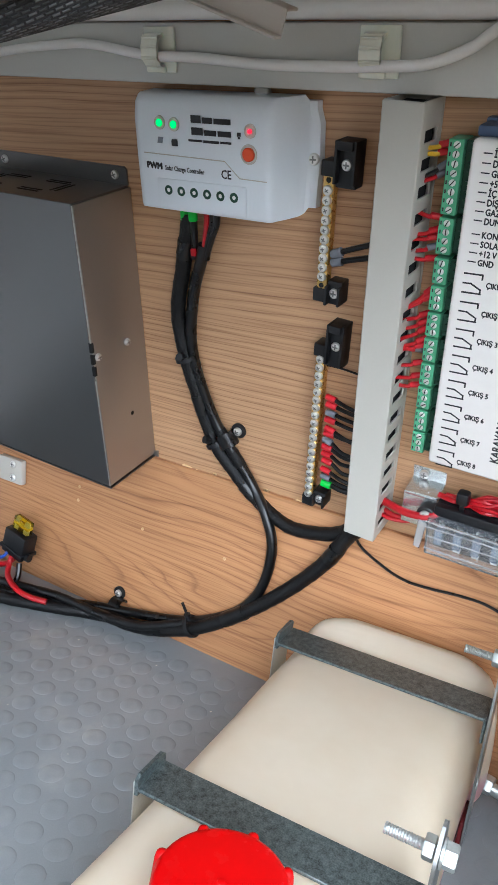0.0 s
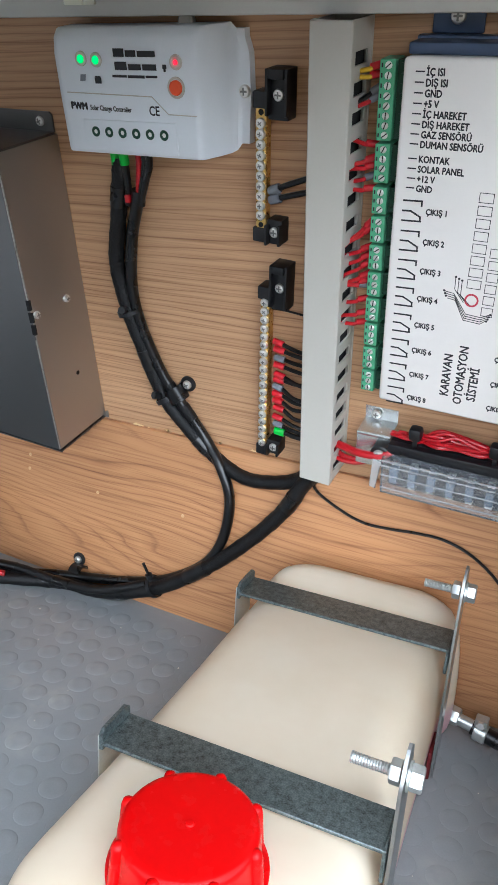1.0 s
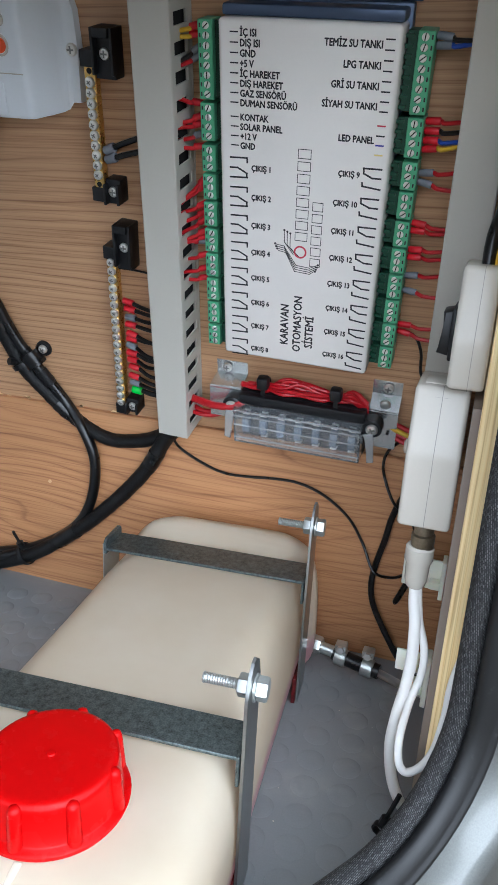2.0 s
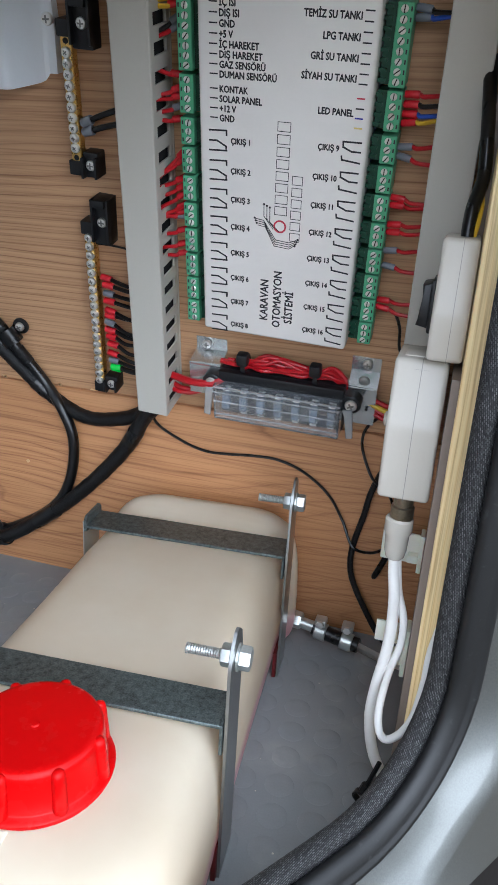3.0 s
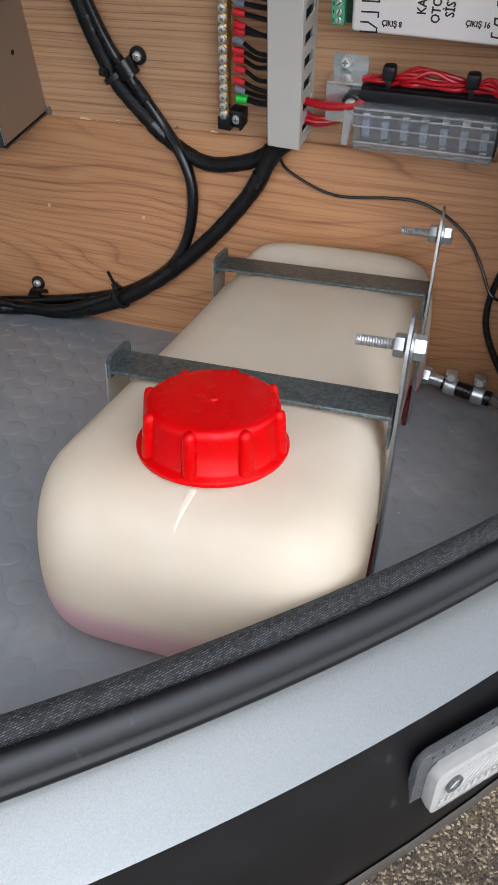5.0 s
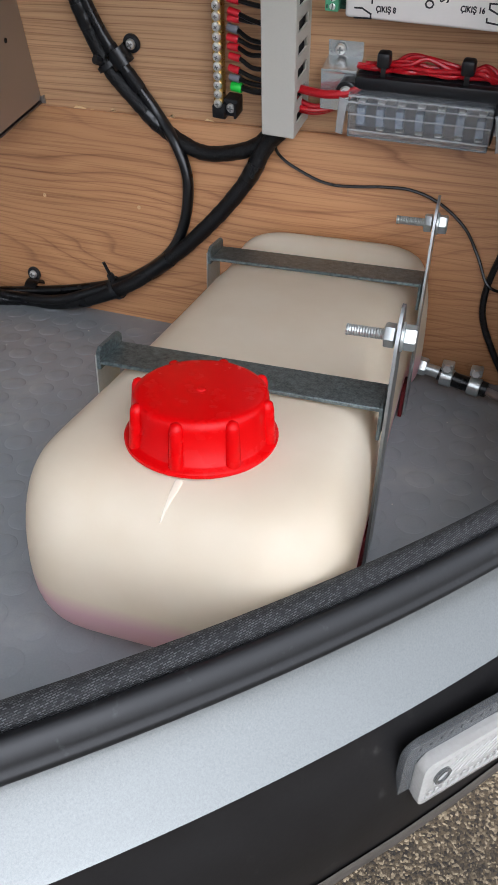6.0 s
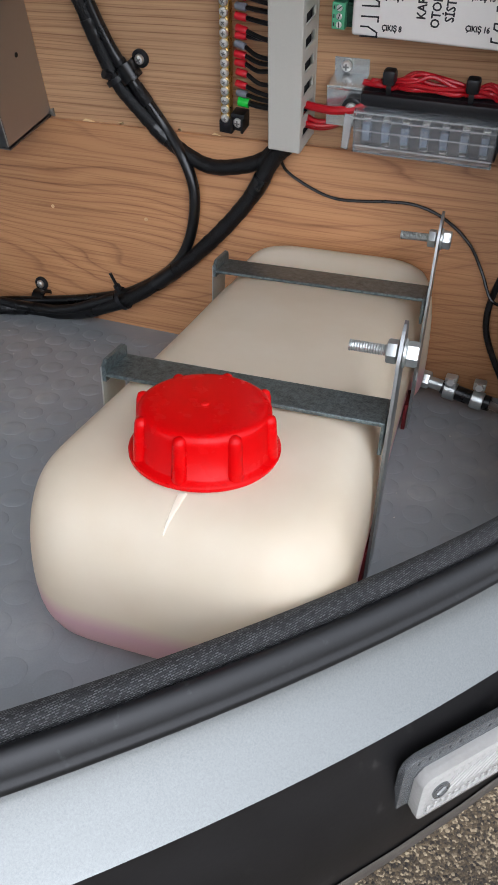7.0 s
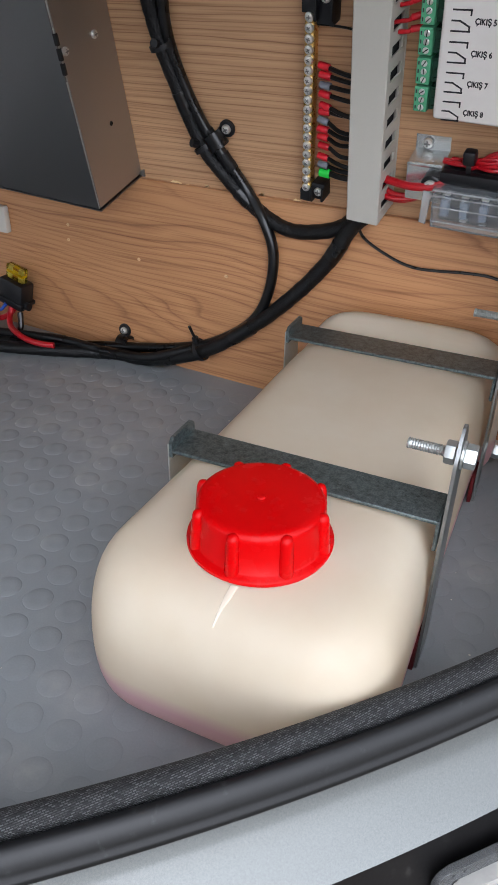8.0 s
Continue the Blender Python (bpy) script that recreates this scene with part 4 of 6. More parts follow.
def housing():
    """The front is drawn back towards the top and rounded at both ends."""
    bm = B()
    rows = []
    for y, k, pull in ((-0.0262, 0.975, 0.0), (-0.0258, 0.99, 0.0), (-0.0245, 1.0, 0.0), (-0.002, 1.0, 0.0), (0.016, 0.985, 0.0), (0.0225, 0.93, 0.0), (0.0255, 0.83, 0.0), (0.0262, 0.76, 0.0)):
        rows.append([bm.verts.new((x * (1 if abs(x) < 0.0445 else 1 - 0.035 * (abs(y) > 0.02)), y * (1.0 if abs(x) < 0.0455 else 0.9), z * k if z > 0.006 else z)) for x, z in _pr])
    for a, b in zip(rows, rows[1:]):
        for i in range(len(_pr) - 1):
            bm.faces.new((a[i], a[i + 1], b[i + 1], b[i]))
    bm.faces.new(rows[0])
    bm.faces.new(rows[-1][::-1])
    return bm


body = part("housing", housing(), WHITE_ABS, ctl, smooth=38)
_f = 0.0290
for x, y, kind in ((-0.0230, 0.0143, LED_GREEN), (-0.0146, 0.0139, LED_GREEN), (0.0277, 0.0133, LED_RED)):
    led = part("lamp_collar", revolve(B(), [(0.0032, _f - 0.001), (0.0030, _f + 0.0003), (0.0020, _f + 0.0005), (0.0016, _f + 0.0001)], 20, T((x, y, 0))), WHITE_PLASTIC, ctl)
    part("led", revolve(B(), [(0.0018 if kind is LED_GREEN else 0.0011, _f), (0.0016 if kind is LED_GREEN else 0.001, _f + 0.0006), (0.0008, _f + 0.0009)], 16, T((x, y, 0))), kind, led, "lit signal lamp")
part("push_button", revolve(B(), [(0.0031, _f - 0.001), (0.0031, _f + 0.0008), (0.0026, _f + 0.0013), (0.001, _f + 0.0014)], 24, T((0.0268, 0.0034, 0))), ORANGE, ctl, "round orange push button")
part("button_ring", revolve(B(), [(0.0046, _f - 0.001), (0.0043, _f + 0.0003), (0.0034, _f + 0.0003)], 24, T((0.0268, 0.0034, 0)), False), WHITE_PLASTIC, ctl)
# raised panels and outline
bm = B()
box(bm, -0.0272, 0.0250, -0.0250, -0.0110, _f - 0.001, _f + 0.00045, 0.0006)
part("terminal_panel", bm, WHITE_ABS, ctl)
bm = B()
for p, q in (((-0.034, 0.0003), (0.0135, -0.0005)), ((0.0135, -0.0005), (0.0215, -0.0075)), ((0.0215, -0.0075), (0.036, -0.0078))):
    rod(bm, (*p, _f), (*q, _f), 0.00022, 6)
part("outline", bm, WHITE_PLASTIC, ctl)
for i in range(6):
    x = -0.0203 + i * 0.0077
    hole = part("terminal_hole", revolve(B(), [(0.0023, _f), (0.0023, _f + 0.0006), (0.0010, _f + 0.00055), (0.0009, _f + 0.0001)], 18, T((x, -0.0163, 0))), DARK_GREEN, ctl, "round terminal opening")
    part("terminal_screw", slots(revolve(B(), [(0.0013, _f), (0.0013, _f + 0.0005)], 12, T((x + 0.0002, -0.0166, 0))), T((x, -0.0166, _f)) @ Matrix.Rotation(0.5, 4, "Z"), 0.001, 0.0003, False), NICKEL, hole)
m = T((-0.0340, -0.0083, _f + 0.00005)) @ Matrix.Rotation(radians(-1), 4, "Z")
letters("print", "PWM", 0.0042, INK, ctl, m @ T((0.001, 0.0016, 0)), bold=0.0004, stretch=0.98)
letters("print", "Solar Charge Controller", 0.0031, INK, ctl, m @ T((0.0122, 0.0016, 0)), bold=0.00013, stretch=0.76)
letters("print", "CE", 0.0056, INK, ctl, T((0.0112, -0.0082, _f + 0.00005)), bold=0.00014, stretch=0.85)
bm = B()
bars(bm, [(-0.0045, 0.0012, 0.0152, 0.0185), (0.0020, 0.0075, 0.0152, 0.0178), (0.0083, 0.0176, 0.0152, 0.0176), (-0.0045, 0.0020, 0.0100, 0.0133), (0.0028, 0.0095, 0.0100, 0.0124), (0.0103, 0.0176, 0.0100, 0.0124)], _f, _f + 0.0001)
bars(bm, [(-0.0065, 0.0015, 0.0070, 0.0080), (0.0020, 0.0110, 0.0068, 0.0080), (0.0115, 0.0176, 0.0070, 0.0080)], _f, _f + 0.0001)
part("print_bar", bm, INK, ctl, "black bars of print")
for rects in ([(-0.0166, -0.0130, 0.0043, 0.0068), (-0.0163, -0.0133, 0.0068, 0.0074)], [(0.0208, 0.0228, 0.0107, 0.0124), (0.0212, 0.0224, 0.0096, 0.0106)]):
    part("symbol", bars(B(), rects, _f, _f + 0.0001), INK, ctl)
part("symbol", prism(B(), [(-0.0252, 0.0052), (-0.0222, 0.0052), (-0.0214, 0.0080), (-0.0244, 0.0080)], _f, _f + 0.0001), FERRULE_GREY, ctl)
for x in (0.0472, -0.0472):
    sc = part("screw", screw_head(B(), T((x, -0.0012, 0.0040)), 0.0028, 0.0020), NICKEL, ctl)
    part("recess", slots(B(), T((x, -0.0012, 0.0040)), 0.0028, 0.0020), RECESS_SHADE, sc)
part("hanging_lug", revolve(B(), [(0.0040, 0.006), (0.0040, 0.0085), (0.003, 0.0092)], 20, T((0.0215, 0.0265, 0))), WHITE_PLASTIC, ctl)


# ---------------------------------------------------------------- brass bus bars
def bus_bar(x0, s0, x1, s1, count, top, foot, gap, label):
    """A brass bar on two black feet; x0, s0 its head and x1, s1 its foot on the board."""
    dx, dy = x0 - x1, s0 - s1
    turn = -math.degrees(math.atan2(dx, dy))
    long = math.hypot(dx, dy)
    bb = thing("bus_bar", on_panel(x1, s1, turn), label, "bus bar", "bus bars")
    bar = part("bar", box(B(), -0.0027, 0.0027, 0, long, 0.0042, 0.0090, 0.0003, 1), BRASS, bb)
    screw = recess = None
    for i in range(count):
        y = long - 0.0030 - (long - 0.0060) * i / (count - 1)
        if i in gap:
            part("empty_hole", revolve(B(), [(0.0013, 0.0088), (0.0013, 0.0092)], 12, T((0, y, 0))), VOID_SHADE, bar)
            continue
        m = T((0, y, 0.0090)) @ Matrix.Rotation(0.7 * i, 4, "Z")
        if screw is None:
            screw = part("clamp_screw", screw_head(B(), HERE, 0.0024, 0.0018), NICKEL, bar)
            recess = part("recess", slots(B(), HERE, 0.0018, 0.0018, True), RECESS_SHADE, bar)
            screw.matrix_basis = recess.matrix_basis = Matrix.Translation(m.translation * (K - 1)) @ m
        else:
            again(screw, "clamp_screw", bar, m)
            again(recess, "recess", bar, m)
    for y, sgn, (w0, w1, far) in ((long, 1, top), (0, -1, foot)):
        bm = B()
        box(bm, w0, 0.0042, min(y - sgn * 0.0015, y + sgn * 0.0055), max(y - sgn * 0.0015, y + sgn * 0.0055), 0.0, 0.0098, 0.0006)
        box(bm, 0.0030, w1, min(y - sgn * 0.006, y + sgn * far), max(y - sgn * 0.006, y + sgn * far), 0.0, 0.0085, 0.0006)
        box(bm, 0.0030, 0.0044, min(y - sgn * 0.004, y + sgn * far), max(y - sgn * 0.004, y + sgn * far), 0.0, 0.0120, 0.0004)
        box(bm, w1 - 0.0014, w1, min(y - sgn * 0.004, y + sgn * far), max(y - sgn * 0.004, y + sgn * far), 0.0, 0.0108, 0.0004)
        if far > 0.01:
            box(bm, 0.0044, w1 - 0.0014, min(y + sgn * (far - 0.004), y + sgn * far), max(y + sgn * (far - 0.004), y + sgn * far), 0.0, 0.0122, 0.0004)
        hold = part("holder", bm, BLACK_PLASTIC, bb, "black plastic holder")
        cx, cy = (0.0034 + w1) / 2, y + sgn * (0.0012 + (far - 0.0085) * 0.5)
        sc = part("screw", screw_head(B(), T((cx, cy, 0.0084)), 0.0026, 0.0014), NICKEL, hold)
        part("recess", slots(B(), T((cx, cy, 0.0084)), 0.0026, 0.0014), RECESS_SHADE, sc)
    return bb


bus_bar(-0.0362, 0.1970, -0.0408, 0.1405, 12, (-0.0042, 0.0132, 0.0150), (-0.0042, 0.0108, 0.0060), (0, 11), "short brass bus bar with silver screws on black feet")
bus_bar(-0.0409, 0.1062, -0.0502, 0.0118, 19, (-0.0042, 0.0122, 0.0185), (-0.0036, 0.0110, 0.0035), (), "long brass bus bar with nineteen silver screws, wires plugged in")

# ---------------------------------------------------------------- slotted cable ducts
def duct(m, w, d, long, n, label):
    du = thing("cable_duct", m, label, "cable duct", "cable ducts")
    part("cover", box(B(), 0.0, w, 0.0, long, d - 0.0014, d, 0.0005, 1), DUCT_GREY, du, "smooth snap-on cover")
    part("rim", box(B(), 0.0002, 0.0012, 0.0, long, d - 0.0060, d - 0.0015), DUCT_GREY, du)
    part("rim", box(B(), w - 0.0012, w - 0.0002, 0.0, long, d - 0.0050, d - 0.0015), DUCT_GREY, du)
    part("back", box(B(), 0.0, w, 0.0, long, 0.0003, 0.0014), DUCT_GREY, du)
    tooth = None
    for side, x in ((0, 0.0003), (1, w - 0.0012)):
        part("foot_rail", box(B(), x, x + 0.0009, 0.0, long, 0.0014, 0.0050), DUCT_GREY, du)
        for i in range(n + 1):
            y = long * i / n
            m2 = T((x, min(y, long - 0.0061), 0))
            if tooth is None:
                tooth = part("tooth", box(B(), 0, 0.0009, 0, 0.0060, 0.0050, d - 0.0050), DUCT_GREY, du)
                tooth.matrix_basis = Matrix.Translation(m2.translation * (K - 1)) @ m2
            else:
                again(tooth, "tooth", du, m2)
    # Plain black block added to darken the inside; no wires are modelled.
    part("dark_fill", box(B(), 0.002, w - 0.003, 0.002, long - 0.002, 0.002, d - 0.010), VOID_SHADE, du, "plain black block darkening the inside")
    return du


duct(on_panel(-0.0193, 0.0077, -3.66), 0.0180, 0.0245, 0.2225, 20, "pale grey slotted cable duct with red wires leaving its side")
duct(on_panel(0.1243, 0.0003, -1.6), 0.0180, 0.0245, 0.2270, 20, "pale grey slotted cable duct beside the side board")

# ---------------------------------------------------------------- automation box
abox = thing("automation_box", on_panel(0.0650, 0.1398, -2.8), "white printed caravan automation box with green terminal strips", "control box")
part("tray", box(B(), -0.0370, 0.0375, -0.0735, 0.0800, 0.0004, 0.0060, 0.0010), BOX_BLUE, abox, "blue-grey metal tray")
_bf = 0.0230
part("cover", box(B(), -0.0365, 0.0365, -0.0755, 0.0745, 0.0060, _bf, 0.0018, 3), BOX_WHITE, abox, "white cover with rounded edges")
part("top_lip", box(B(), -0.0362, 0.0362, 0.0746, 0.0790, 0.0060, 0.0190, 0.0012), BOX_BLUE, abox, "blue-grey upper edge")
for x in (-0.0225, 0.0300):
    lug = part("lug", box(B(), x - 0.0100, x + 0.0100, 0.0800, 0.0930, 0.0004, 0.0020, 0.0008), BOX_BLUE, abox)
    sc = part("screw", screw_head(B(), T((x, 0.0860, 0.0020)), 0.0030, 0.0020), NICKEL, lug)
    part("recess", slots(B(), T((x, 0.0860, 0.0020)), 0.0030, 0.0020), RECESS_SHADE, sc)
ROWS_Y = [0.0705 - 0.00367 * i for i in range(8)] + [0.0393 - 0.0038 * i for i in range(4)]
ROWS_Y += [0.0219 - 0.01264 * g - 0.0036 * j for g in range(8) for j in range(3)]
RIGHT_Y = [0.0702 + (y - 0.0705) * 0.981 for y in ROWS_Y]
BLOCKS = [(0, 8), (8, 12)] + [(12 + 3 * g, 15 + 3 * g) for g in range(8)]
tscrew = tslot = None
for side in (-1, 1):
    RY = RIGHT_Y if side > 0 else ROWS_Y
    for a, b in BLOCKS:
        y1, y0 = RY[a] + 0.0021, RY[b - 1] - 0.0021
        cx = side * 0.0445
        blk = part("terminal_block", box(B(), cx - 0.0032, cx + 0.0032, y0, y1, 0.0050, 0.0165, 0.0003, 1), GREEN_TERM, abox, "green plug-in terminal block")
        bm = B()
        box(bm, min(side * 0.0372, side * 0.0412), max(side * 0.0372, side * 0.0412), y0 + 0.0005, y1 - 0.0005, 0.004, 0.0135)
        for i in range(a, b):
            box(bm, min(side * 0.0366, side * 0.0396), max(side * 0.0366, side * 0.0396), RY[i] - 0.0007, RY[i] + 0.0007, 0.0125, 0.0150)
        part("socket", bm, DARK_GREEN, blk)
        for i in range(a, b):
            m = T((cx - side * 0.0004, RY[i], 0.0163)) @ Matrix.Rotation(1.1 + 0.45 * math.sin(i * 1.7 + side), 4, "Z")
            if tscrew is None:
                tscrew = part("terminal_screw", revolve(B(), [(0.00145, 0), (0.00145, 0.0004), (0.0012, 0.0006)], 14), NICKEL, blk)
                # Black bar in place of the shade in a screw slot.
                tslot = part("slot", box(B(), -0.0014, 0.0014, -0.00022, 0.00022, 0.0005, 0.00068), INK, blk)
                tscrew.matrix_basis = tslot.matrix_basis = Matrix.Translation(m.translation * (K - 1)) @ m
            else:
                again(tscrew, "terminal_screw", blk, m)
                again(tslot, "slot", blk, m)
            part("mark", box(B(), cx + side * 0.0022 - 0.0003, cx + side * 0.0022 + 0.0003, RY[i] - 0.0008, RY[i] + 0.0008, 0.0164, 0.0166), INK, blk)

# printing on the cover
_pz = _bf + 0.00006
LEFT_WORDS = ["İÇ ISI", "DIŞ ISI", "GND", "+5 V", "İÇ HAREKET", "DIŞ HAREKET", "GAZ SENSÖRÜ", "DUMAN SENSÖRÜ", "KONTAK", "SOLAR PANEL", "+12 V", "GND"]
for i, w in enumerate(LEFT_WORDS):
    y = ROWS_Y[i] - 0.0009
    part("tick_mark", box(B(), -0.0314, -0.0279, y - 0.0002, y + 0.0003, _bf, _pz), INK, abox)
    letters("print", w, 0.0037, INK, abox, T((-0.0272, y - 0.00125, _pz)), bold=0.0002, stretch=0.80)
for k, w in ((0, "TEMİZ SU TANKI"), (2, "LPG TANKI"), (4, "GRİ SU TANKI"), (6, "SİYAH SU TANKI")):
    for j in (0, 1):
        y = RIGHT_Y[k + j] - 0.0005
        part("tick_mark", box(B(), 0.0305, 0.0341, y - 0.00025, y + 0.0003, _bf, _pz), INK, abox)
    letters("print", w, 0.0037, INK, abox, T((0.0297, (RIGHT_Y[k] + RIGHT_Y[k + 1]) / 2 - 0.0018, _pz)), "RIGHT", 0.0002, 0.80)
letters("print", "LED PANEL", 0.0037, INK, abox, T((0.0297, (RIGHT_Y[9] + RIGHT_Y[10]) / 2 - 0.0016, _pz)), "RIGHT", 0.0002, 0.80)
part("tick_mark", box(B(), 0.0304, 0.0338, RIGHT_Y[9] - 0.0007, RIGHT_Y[9] - 0.0001, _bf, _pz), INK, abox)
for i, ink in ((8, INK_RED), (10, INK_BLUE), (11, INK_YELLOW)):
    part("tick_mark", box(B(), 0.0304, 0.0338, RIGHT_Y[i] - 0.0006, RIGHT_Y[i], _bf, _pz), ink, abox)


def stroke(bm, pts, w=0.00036):
    for (x0, y0), (x1, y1) in zip(pts, pts[1:]):
        d = Vector((x1 - x0, y1 - y0)).normalized() * w
        n = Vector((-d.y, d.x))
        prism(bm, [(x0 - d.x - n.x, y0 - d.y - n.y), (x1 + d.x - n.x, y1 + d.y - n.y), (x1 + d.x + n.x, y1 + d.y + n.y), (x0 - d.x + n.x, y0 - d.y + n.y)], _bf, _pz)


for g in range(8):
    yc = 0.0178 - 0.01264 * g
    bm = B()
    stroke(bm, [(-0.0317, yc + 0.0040), (-0.0241, yc + 0.0043), (-0.0241, yc + 0.0024)])
    stroke(bm, [(-0.0318, yc - 0.0002), (-0.0285, yc - 0.0001), (-0.0243, yc - 0.0022), (-0.0243, yc - 0.0040)])
    stroke(bm, [(-0.0318, yc - 0.0043), (-0.0241, yc - 0.0040)])
    part("relay_symbol", bm, INK, abox, "black relay contact symbol")
    letters("print", "ÇIKIŞ %d" % (g + 1), 0.0034, INK, abox, T((-0.0222, yc - 0.0009, _pz)), bold=0.0002, stretch=0.82)
    yc = 0.0182 - 0.01238 * g
    bm = B()
    stroke(bm, [(0.0340, yc + 0.0044), (0.0266, yc + 0.0043), (0.0268, yc + 0.0022), (0.0305, yc + 0.0006), (0.0340, yc + 0.0006)])
    stroke(bm, [(0.0341, yc - 0.0038), (0.0266, yc - 0.0030), (0.0264, yc - 0.0016)])
    part("relay_symbol", bm, INK, abox)
    letters("print", "ÇIKIŞ %d" % (g + 9), 0.0034, INK, abox, T((0.0252, yc + 0.0002, _pz)), "RIGHT", 0.0002, 0.82)
up90 = Matrix.Rotation(radians(90), 4, "Z")
for x, w in ((-0.0032, "KARAVAN"), (0.0032, "OTOMASYON"), (0.0092, "SİSTEMİ")):
    letters("print", w, 0.0056, INK, abox, T((x, -0.0655 if w != "OTOMASYON" else -0.0685, _pz)) @ up90, bold=0.0002, stretch=0.84)
# the emblem: plain strokes of its size and colours


def hollow(bm, x0, x1, y0, y1, w):
    bars(bm, [(x0, x1, y0, y0 + w), (x0, x1, y1 - w, y1), (x0, x0 + w, y0 + w, y1 - w), (x1 - w, x1, y0 + w, y1 - w)], _bf, _pz)


for x0, x1, y, count in ((-0.0016, 0.0042, -0.0118, 8), (0.0058, 0.0106, -0.0232, 6)):
    for i in range(count):
        bm = B()
        hollow(bm, x0, x1, y + 0.0051 * i, y + 0.0051 * i + 0.0040, 0.00028)
        part("emblem_bar", bm, INK, abox, "thin black plain shape of an emblem")
part("emblem_ring", revolve(B(), [(0.0030, _bf), (0.0030, _pz), (0.0022, _pz), (0.0022, _bf)], 28, T((0.0012, -0.0170, 0)), False), INK_RED, abox, "red ring of an emblem")
bm = B()
for k in range(4):
    o = 0.0010 * k
    stroke(bm, [(-0.0105 + o * 0.5, -0.0145 - o), (-0.0065 + o * 0.3, -0.0150 - o), (-0.0005 - o * 0.2, -0.0235 - o), (0.0060, -0.0240 - o), (0.0095 - o * 0.4, -0.0222 - o)], 0.00016)
for k in range(3):
    stroke(bm, [(-0.0065 + 0.0014 * k, -0.0080 - 0.0006 * k), (-0.0064 + 0.0014 * k, -0.0130 - 0.0012 * k), (-0.0020 + 0.0014 * k, -0.0185 - 0.0004 * k)], 0.00016)
for x, y in ((-0.0107, -0.0143), (-0.0102, -0.0155), (-0.0097, -0.0166), (-0.0065, -0.0076), (-0.0051, -0.0082), (-0.0037, -0.0088), (0.0098, -0.0221), (0.0094, -0.0232), (0.0090, -0.0243), (0.0086, -0.0253)):
    revolve(bm, [(0.00052, _bf), (0.00052, _pz)], 10, T((x, y, 0)))
part("emblem_trace", bm, INK, abox, "thin conductor lines of an emblem")


# ---------------------------------------------------------------- wires at the terminals
def at(x, s, d):
    return on_panel(x, s, 0, d).translation


def in_abox(x, y, z):
    return on_panel(0.0650, 0.1398, -2.8) @ Vector((x, y, z))


def lead(a, b, wire, tip, r=0.00095, sag=0.0008, group="wires at the terminals"):
    """A short wire from the ferrule at a to the point b."""
    a, b = Vector(a), Vector(b)
    w = thing("wire", T(a), {"RED": "red", "BLACK": "black", "YELLOW": "yellow", "BLUE": "blue"}[wire] + " wire with a crimped ferrule", "wire", group)
    d = (b - a)
    f = d.normalized() * min(0.0060, d.length * 0.5)
    mid = d * 0.55 + Vector((0, -0.001, -sag))
    part("core", hose(B(), [(0, 0, 0), tuple(f), tuple(mid), tuple(d), tuple(d * 1.25)], r, 8, 5), {"RED": RED_WIRE, "BLACK": BLACK_PVC, "YELLOW": YELLOW_WIRE, "BLUE": BLUE_WIRE}[wire], w)
    part("ferrule", revolve(B(), [(r * 1.35, 0), (r * 1.55, 0.0004), (r * 1.65, 0.0058), (r * 1.5, 0.0062)], 12, aim((0, 0, 0), tuple(f))), {"RED": FERRULE_RED, "GREY": FERRULE_GREY, "GREEN": FERRULE_GREEN}[tip], w)
    return w


def duct_side(s):
    """The duct's slotted side at a height along the board."""
    return -0.0193 + 0.0180 + (s - 0.0077) * 0.0640


for i, col, tip, ds in ((0, "YELLOW", "RED", 0.0010), (1, "YELLOW", "RED", 0.0025), (2, "BLACK", "GREY", -0.003), (3, "RED", "GREY", -0.001), (8, "RED", "RED", 0.006), (9, "RED", "RED", 0.0), (10, "RED", "RED", 0.002), (11, "RED", "GREY", 0.0005), (12, "RED", "RED", 0.003), (15, "RED", "RED", -0.007), (16, "RED", "RED", -0.004), (18, "RED", "RED", -0.001), (19, "RED", "RED", -0.002), (20, "RED", "RED", -0.003), (21, "RED", "RED", -0.002), (22, "RED", "RED", 0.0), (23, "RED", "GREY", 0.005), (24, "RED", "RED", 0.0005), (26, "RED", "RED", 0.001), (27, "RED", "RED", 0.0022)):
    p = in_abox(-0.0475, ROWS_Y[i], 0.0095)
    x, s = p.x, ROWS_Y[i] + 0.1398 + 0.0022
    lead(p, at(duct_side(s) - 0.001, s + ds - 0.0035, 0.0125), col, tip)
for i, col, tip, ds in ((0, "BLACK", "GREY", -0.001), (1, "BLUE", "GREY", 0.0015), (8, "RED", "RED", 0.001), (9, "BLACK", "RED", 0.001), (10, "BLUE", "RED", 0.001), (11, "YELLOW", "RED", 0.003), (13, "RED", "GREY", 0.002), (14, "RED", "GREY", -0.002), (18, "RED", "RED", -0.001), (19, "RED", "RED", 0.001), (21, "RED", "RED", 0.002), (22, "RED", "RED", 0.002), (24, "RED", "GREY", 0.003), (26, "RED", "GREY", -0.001), (30, "RED", "RED", 0.001), (31, "RED", "RED", -0.002)):
    p = in_abox(0.0478, RIGHT_Y[i], 0.0095)
    s = RIGHT_Y[i] + 0.1398 - 0.0022
    lead(p, at(0.1290, s + ds - 0.001, 0.0120), col, tip)
